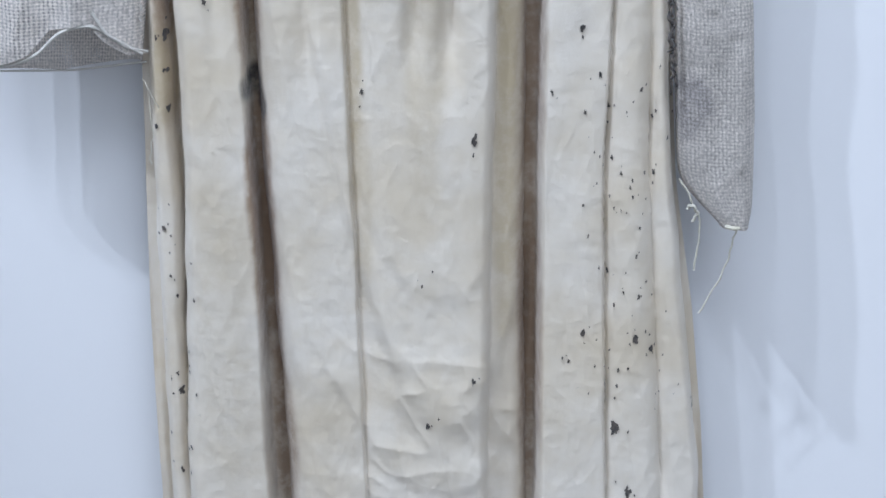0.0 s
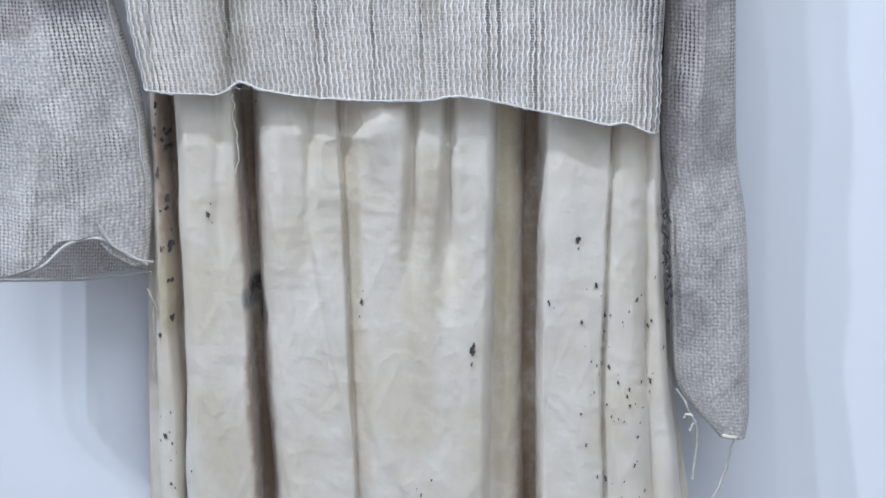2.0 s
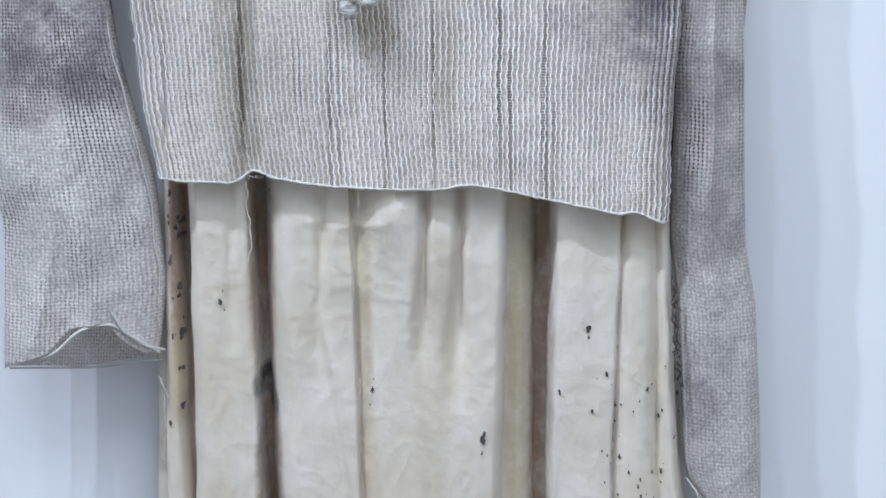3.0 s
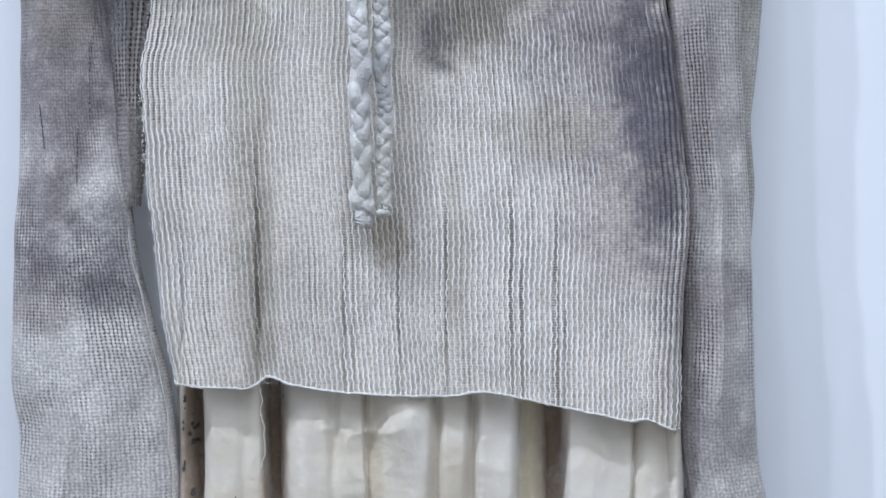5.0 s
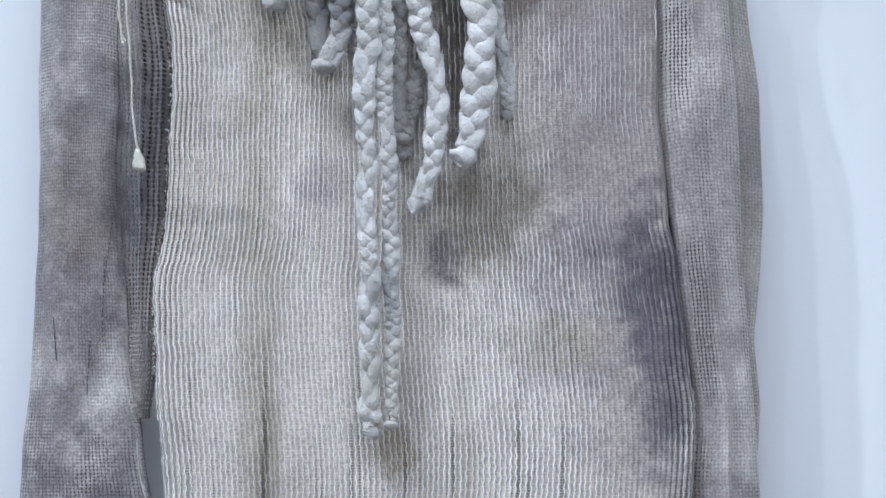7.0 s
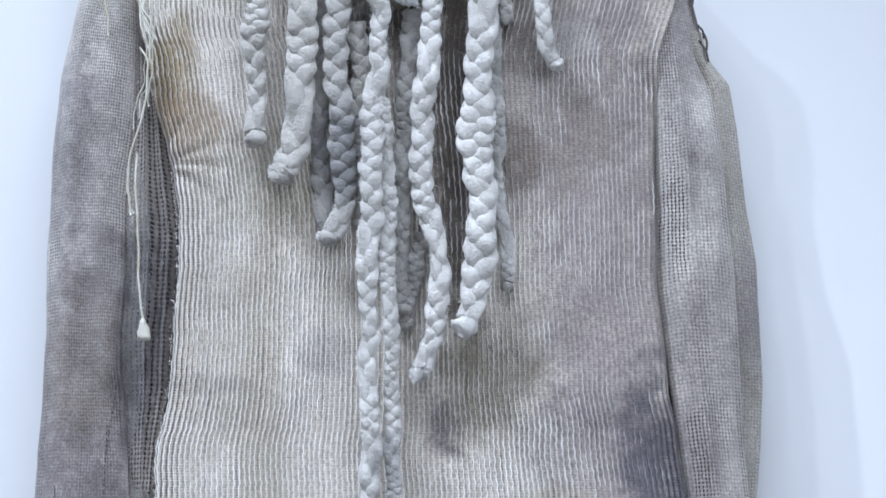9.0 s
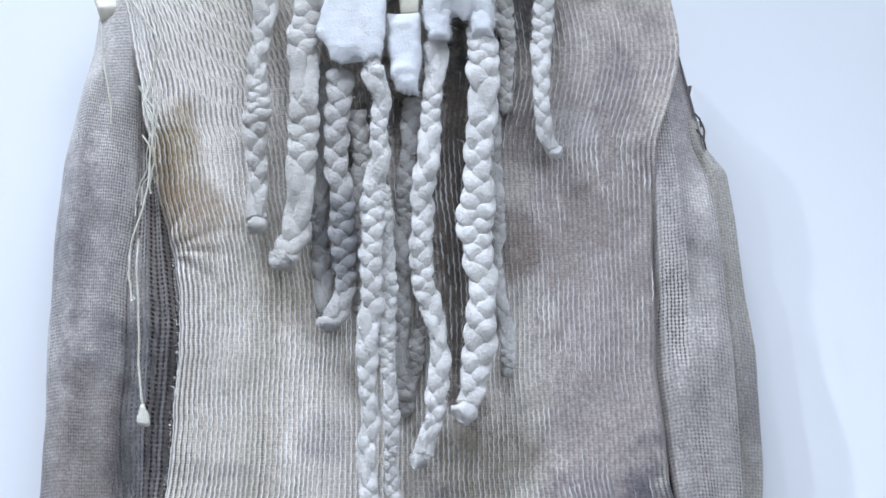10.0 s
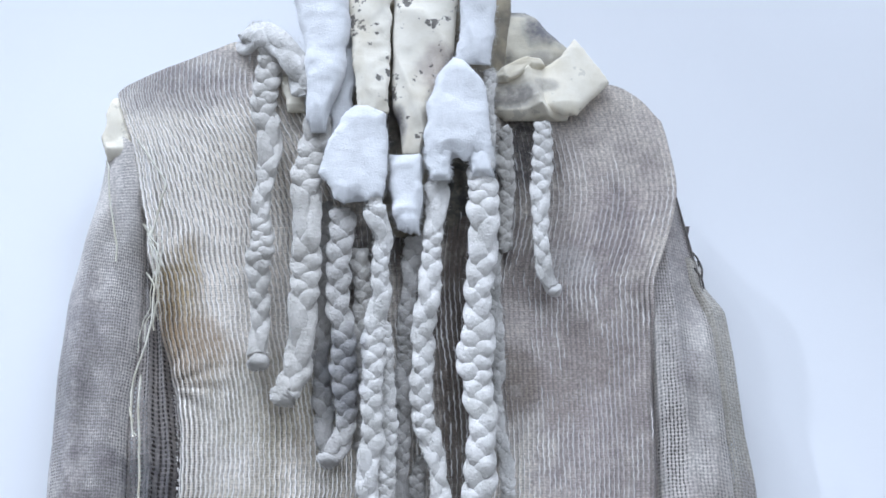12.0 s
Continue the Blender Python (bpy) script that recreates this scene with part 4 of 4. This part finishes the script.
sheet("outer_layer", lambda z: SR_O(z) - 0.03, SR_B, lambda u: 1.647 + 0 * u, lambda u: 1.006 + 0 * u, sleeve_depth(0.046, 0.014, 57, 0.003), 40, 160, M_GAUZE_OUTER, right_sleeve, "olive-grey second layer behind the sleeve")

# ---- the braided neckpiece ----
neck = thing("braided_neckpiece", "neckpiece of white cotton plaits and felt hanging over the blouse", "neckpiece")
Y = -0.022
PLAITS = [
    ([(-0.192, 1.884), (-0.200, 1.850), (-0.192, 1.758), (-0.195, 1.662), (-0.189, 1.563), (-0.190, 1.519)], 50, -0.020, 2, "grey-white plait with a knotted end"),
    ([(-0.140, 1.795), (-0.148, 1.725), (-0.147, 1.649), (-0.149, 1.550), (-0.154, 1.503), (-0.165, 1.479)], 56, -0.026, 2, "thick grey-white plait with a curled end"),
    ([(-0.129, 1.700), (-0.129, 1.643), (-0.131, 1.538), (-0.125, 1.468), (-0.117, 1.428)], 40, -0.004, 1, "greyed plait behind the others"),
    ([(-0.106, 1.684), (-0.113, 1.630), (-0.108, 1.538), (-0.100, 1.468), (-0.106, 1.431), (-0.114, 1.415)], 44, -0.022, 1, "dark-smudged grey plait"),
    ([(-0.094, 1.642), (-0.088, 1.587), (-0.089, 1.526), (-0.084, 1.433)], 38, -0.010, 2, "short grey-white plait"),
    ([(-0.076, 1.690), (-0.065, 1.636), (-0.071, 1.562), (-0.077, 1.479), (-0.075, 1.415), (-0.076, 1.337), (-0.072, 1.250), (-0.075, 1.250), (-0.071, 1.154), (-0.070, 1.067)], 38, -0.034, 0, "long white plait"),
    ([(-0.067, 1.562), (-0.057, 1.456), (-0.058, 1.404), (-0.053, 1.315), (-0.053, 1.298), (-0.051, 1.196), (-0.050, 1.074)], 30, -0.030, 0, "long narrow white plait with grey marks"),
    ([(-0.037, 1.658), (-0.041, 1.599), (-0.043, 1.515), (-0.044, 1.422), (-0.047, 1.404), (-0.041, 1.348)], 34, -0.010, 1, "greyed narrow plait"),
    ([(-0.011, 1.722), (-0.017, 1.661), (-0.023, 1.562), (-0.025, 1.479), (-0.014, 1.422), (-0.007, 1.398), (-0.009, 1.331), (-0.016, 1.296), (-0.028, 1.281)], 40, -0.026, 0, "white plait curling at its end"),
    ([(-0.025, 1.426), (-0.030, 1.381), (-0.040, 1.331)], 28, -0.004, 1, "thin greyed plait"),
    ([(0.034, 1.731), (0.032, 1.630), (0.029, 1.526), (0.030, 1.468), (0.034, 1.460), (0.036, 1.404), (0.031, 1.359), (0.019, 1.327)], 58, -0.030, 0, "broad white plait"),
    ([(0.046, 1.648), (0.049, 1.538), (0.051, 1.462), (0.058, 1.404), (0.057, 1.370)], 26, -0.006, 0, "thin grey-white plait"),
    ([(0.058, 1.780), (0.062, 1.705), (0.059, 1.645)], 32, -0.014, 2, "short white plait"),
    ([(0.102, 1.787), (0.095, 1.712), (0.096, 1.648), (0.100, 1.605), (0.109, 1.596)], 36, -0.018, 0, "short white plait with a tufted end"),
    ([(0.044, 1.841), (0.043, 1.791), (0.044, 1.725)], 20, -0.036, 0, "thin white twisted plait"),
]
for i, (pts, w, y, grey, label) in enumerate(PLAITS):
    plait(neck, [(x, y + 0.004 * math.sin(1.7 * k + i), z) for k, (x, z) in enumerate(pts)], w * 0.00056, (M_BRAID, M_BRAID_GREY, M_BRAID_MID)[grey], label, pitch=2.1 if w > 57 else 2.4 + 0.45 * (i % 3), seed=i + 3)

F = "felt_patch"
pad(F, [((-0.098, 1.794), (-0.087, 1.794)), ((-0.113, 1.782), (-0.065, 1.784)), ((-0.129, 1.745), (-0.064, 1.745)), ((-0.135, 1.718), (-0.064, 1.715)), ((-0.125, 1.700), (-0.065, 1.696)), ((-0.118, 1.685), (-0.069, 1.685))], -0.040, 0.013, M_FELT, neck, "thick white felt patch with a torn lower edge", 0.0016, 0.0, 72, 70, 1, 40, 0.006)
pad(F, [((0.002, 1.850), (0.014, 1.850)), ((-0.014, 1.824), (0.037, 1.824)), ((-0.022, 1.791), (0.041, 1.787)), ((-0.025, 1.758), (0.044, 1.757)), ((-0.025, 1.743), (0.044, 1.746)), ((-0.024, 1.732), (0.042, 1.735))], -0.042, 0.016, M_FELT, neck, "thick white felt patch hanging from a strap", 0.0018, 0.0, 72, 70, 4, 40, 0.006)
pad("felt_leg", [((-0.025, 1.745), (0.003, 1.743)), ((-0.023, 1.728), (0.003, 1.735)), ((-0.019, 1.709), (-0.000, 1.711))], -0.040, 0.012, M_FELT, neck, "", 0.0014, 0.0, 40, 24, 5)
pad("felt_leg", [((0.020, 1.748), (0.046, 1.750)), ((0.022, 1.731), (0.047, 1.731)), ((0.024, 1.713), (0.046, 1.713))], -0.038, 0.014, M_FELT, neck, "", 0.0014, 0.0, 40, 24, 7)
pad(F, [((-0.063, 1.742), (-0.029, 1.742)), ((-0.061, 1.706), (-0.028, 1.706)), ((-0.058, 1.674), (-0.029, 1.674)), ((-0.051, 1.655), (-0.031, 1.652))], -0.030, 0.015, M_FELT, neck, "small white felt patch", 0.0016, 0.0, 56, 50, 6, 60, 0.005)
S = "strap"
pad(S, [((-0.114, 1.971), (-0.063, 1.971)), ((-0.110, 1.929), (-0.063, 1.928)), ((-0.104, 1.852), (-0.065, 1.852)), ((-0.097, 1.788), (-0.062, 1.779))], -0.034, 0.011, M_STRAP, neck, "cream strap spotted with black mould", 0.0018, 0.003, 60, 80, 8, 50)
pad(S, [((-0.066, 1.971), (0.010, 1.971)), ((-0.063, 1.928), (0.008, 1.928)), ((-0.061, 1.852), (0.004, 1.865)), ((-0.059, 1.798), (-0.015, 1.811)), ((-0.049, 1.743), (-0.029, 1.741))], -0.024, 0.016, M_STRAP, neck, "broad folded cream cotton strap with stains", 0.0022, 0.008, 90, 90, 10, 26)
pad(S, [((0.014, 1.971), (0.051, 1.970)), ((0.012, 1.928), (0.049, 1.928)), ((0.010, 1.872), (0.048, 1.879)), ((0.004, 1.843), (0.044, 1.834))], -0.040, 0.016, M_FELT, neck, "white cotton strap with dark creases", 0.0016, 0.004, 60, 60, 12, 44)
pad("strap_backing", [((-0.150, 1.990), (0.065, 1.989)), ((-0.147, 1.904), (0.064, 1.902)), ((-0.126, 1.834), (0.058, 1.833)), ((-0.093, 1.739), (0.033, 1.739)), ((-0.080, 1.661), (0.024, 1.661))], 0.004, 0.022, M_BACKING, neck, "added cloth behind the straps, darkened to paint their shaded gaps", 0.003, 0.006, 80, 80, 22, 30)
pad("shoulder_wrap", [((-0.171, 1.958), (-0.110, 1.957)), ((-0.168, 1.926), (-0.108, 1.925)), ((-0.158, 1.884), (-0.108, 1.883)), ((-0.153, 1.833), (-0.112, 1.833)), ((-0.151, 1.803), (-0.120, 1.803)), ((-0.149, 1.785), (-0.128, 1.785)), ((-0.147, 1.765), (-0.131, 1.765))], -0.036, 0.028, M_FELT, neck, "fluffy white cotton wrap over the shoulder", 0.0016, 0.002, 70, 80, 14, 45)
pad(F, [((-0.126, 1.955), (-0.094, 1.955)), ((-0.122, 1.870), (-0.097, 1.870)), ((-0.126, 1.800), (-0.104, 1.800)), ((-0.128, 1.750), (-0.117, 1.750))], -0.018, 0.014, M_FELT, neck, "narrow white felt strip between the wrap and a strap", 0.002, 0.003, 40, 50, 33, 40)
plait(neck, [(-0.225, -0.004, 1.893), (-0.199, -0.026, 1.890), (-0.174, -0.030, 1.870), (-0.157, -0.028, 1.839), (-0.150, -0.024, 1.815)], 70 * 0.00056, M_BRAID, "broad flat white plait lying over the shoulder", pitch=3.3, seed=31, tip=False, fat=True)
pad("cloth_tab", [((-0.184, 1.848), (-0.165, 1.848)), ((-0.179, 1.820), (-0.155, 1.820)), ((-0.174, 1.802), (-0.156, 1.801))], -0.010, 0.012, M_COLLAR, neck, "cream cotton tab end", 0.001, 0.003, seed=17)

# ---- collar and torn shoulder of the dress ----
pad("collar", [((0.064, 1.856), (0.104, 1.856)), ((0.048, 1.840), (0.125, 1.839)), ((0.047, 1.819), (0.132, 1.819)), ((0.050, 1.802), (0.128, 1.802)), ((0.059, 1.794), (0.124, 1.794))], -0.004, 0.026, M_COLLAR, dress, "crumpled stained cream cotton collar", 0.0026, 0.016, 100, 70, 18, 30.0)
pad("collar_flap", [((0.133, 1.885), (0.138, 1.885)), ((0.122, 1.866), (0.151, 1.866)), ((0.098, 1.849), (0.163, 1.849)), ((0.088, 1.833), (0.172, 1.833)), ((0.088, 1.818), (0.158, 1.818)), ((0.094, 1.805), (0.145, 1.805)), ((0.123, 1.795), (0.135, 1.795))], -0.014, 0.014, M_COLLAR, dress, "turned-up cream flap of the collar", 0.0012, 0.002, 100, 80, 25, 30.0)
pad("collar_roll", [((0.080, 1.862), (0.099, 1.862)), ((0.061, 1.853), (0.102, 1.853)), ((0.047, 1.842), (0.089, 1.844)), ((0.046, 1.834), (0.064, 1.835))], -0.016, 0.018, M_COLLAR, dress, "rolled edge of the collar", 0.0020, 0.004, 60, 40, 26, 50.0)
pad("collar_lining", [((0.050, 1.939), (0.081, 1.939)), ((0.047, 1.917), (0.103, 1.918)), ((0.046, 1.888), (0.134, 1.889)), ((0.046, 1.866), (0.128, 1.868)), ((0.046, 1.847), (0.101, 1.849))], 0.016, 0.03, M_LINING, dress, "cream inner lining of the collar stained dark grey", 0.003, 0.006, 70, 60, 19, 34.0)
pad("shoulder_cap", [((-0.367, 1.831), (-0.357, 1.831)), ((-0.375, 1.807), (-0.350, 1.807)), ((-0.376, 1.780), (-0.344, 1.780)), ((-0.369, 1.755), (-0.344, 1.765))], 0.014, 0.026, M_COLLAR, dress, "torn cream cotton shoulder edge", 0.002, 0.006, 50, 50, 20, 50.0)


for k in range(16):
    f = k / 15
    x0 = 0.235 + (0.241 - 0.235) * f + rng.normal(0, 0.0015)
    z0 = 0.810 + (0.710 - 0.810) * f
    cord("frayed_edge", [(x0, 0.004, z0), (x0 + rng.normal(0, 0.002), 0.0, z0 - 0.005), (x0 + rng.normal(0.001, 0.003), 0.002, z0 - 0.011)], 0.0007 + 0.0006 * (k % 3), M_INK, dress, "", 12, 5)
cord("thread", [(-0.259, 0.0, 0.718), (-0.252, -0.004, 0.701), (-0.246, 0.0, 0.688)], 0.0005, M_YARN, dress, "", 30, 5, 0.002, 4)
cord("thread", [(-0.256, 0.0, 0.702), (-0.255, -0.002, 0.657), (-0.258, 0.0, 0.634)], 0.0005, M_YARN, dress, "", 30, 5, 0.003, 6)

# ---- loose threads ----
def thread(pts, r, parent, label="", seed=1, wob=0.0015):
    cord("thread", [(x, y, z) for (x, z), y in pts], r, M_YARN, parent, label, 140, 6, wob, seed)


thread([((-0.313, 1.617), -0.012), ((-0.301, 1.598), -0.016), ((-0.304, 1.543), -0.016), ((-0.319, 1.495), -0.014), ((-0.313, 1.441), -0.014)], 0.0011, left_sleeve, "hanging cream thread", 1)
thread([((-0.310, 1.507), -0.012), ((-0.310, 1.475), -0.016), ((-0.305, 1.422), -0.014), ((-0.301, 1.365), -0.014), ((-0.295, 1.331), -0.014)], 0.0012, left_sleeve, "hanging cream thread with a frayed end", 2)
thread([((-0.319, 1.492), -0.012), ((-0.316, 1.463), -0.014), ((-0.311, 1.443), -0.013)], 0.0010, left_sleeve, "", 3)
thread([((-0.366, 1.750), 0.0), ((-0.360, 1.700), -0.002), ((-0.349, 1.655), -0.004), ((-0.347, 1.633), -0.004)], 0.0011, left_sleeve, "", 4)
thread([((-0.335, 1.773), -0.006), ((-0.317, 1.746), -0.012), ((-0.297, 1.717), -0.014), ((-0.306, 1.687), -0.012), ((-0.312, 1.649), -0.01)], 0.0011, blouse, "", 5)
thread([((-0.316, 1.662), -0.01), ((-0.306, 1.642), -0.014), ((-0.296, 1.623), -0.014)], 0.0010, blouse, "", 6)
pad("tuft", [((-0.297, 1.337), (-0.294, 1.337)), ((-0.299, 1.326), (-0.291, 1.326)), ((-0.301, 1.316), (-0.288, 1.317))], -0.014, 0.008, M_YARN, left_sleeve, "frayed thread end", 0.0012, nu=20, nv=16)
thread([((0.307, 0.565), 0.0), ((0.310, 0.541), 0.01), ((0.297, 0.503), 0.015), ((0.278, 0.464), 0.02)], 0.0009, right_sleeve, "fine hanging thread", 8, 0.003)
thread([((0.250, 0.614), 0.0), ((0.264, 0.595), -0.002), ((0.274, 0.566), 0.01), ((0.274, 0.536), 0.012), ((0.272, 0.513), 0.014)], 0.0010, right_sleeve, "", 9, 0.002)
thread([((0.258, 0.583), 0.0), ((0.264, 0.588), -0.004), ((0.271, 0.578), 0.0), ((0.267, 0.569), 0.002)], 0.0015, right_sleeve, "", 10, 0.002)
thread([((0.298, 0.564), 0.0), ((0.307, 0.563), -0.004), ((0.318, 0.564), 0.0)], 0.0022, right_sleeve, "tied thread at the sleeve tip", 11, 0.001)
thread([((-0.168, 0.907), -0.004), ((-0.170, 0.877), -0.002), ((-0.166, 0.856), 0.0), ((-0.168, 0.830), 0.0)], 0.0006, dress, "fine loose thread", 12, 0.003)
for k in range(4):
    o = 0.006 * (k - 1.5)
    thread([((-0.317 + o * 0.3, 1.674), -0.006), ((-0.301 + o * 0.5, 1.636 + o), -0.014 - 0.001 * k), ((-0.302 + o * 0.4, 1.592), -0.012), ((-0.306 + o, 1.549 + 2 * o), -0.008)], 0.0006 + 0.0002 * (k % 3), blouse, "", 20 + k, 0.0035)
for k, (a, c) in enumerate((((0.253, 1.642), (0.259, 1.628)), ((0.259, 1.633), (0.261, 1.613)), ((0.254, 1.625), (0.263, 1.603)))):
    cord("stitch", [(a[0], -0.002, a[1]), ((a[0] + c[0]) / 2 + 0.002, -0.004, (a[1] + c[1]) / 2), (c[0], 0.0, c[1])], 0.0011, M_INK, right_sleeve, "black mending stitch", 12)
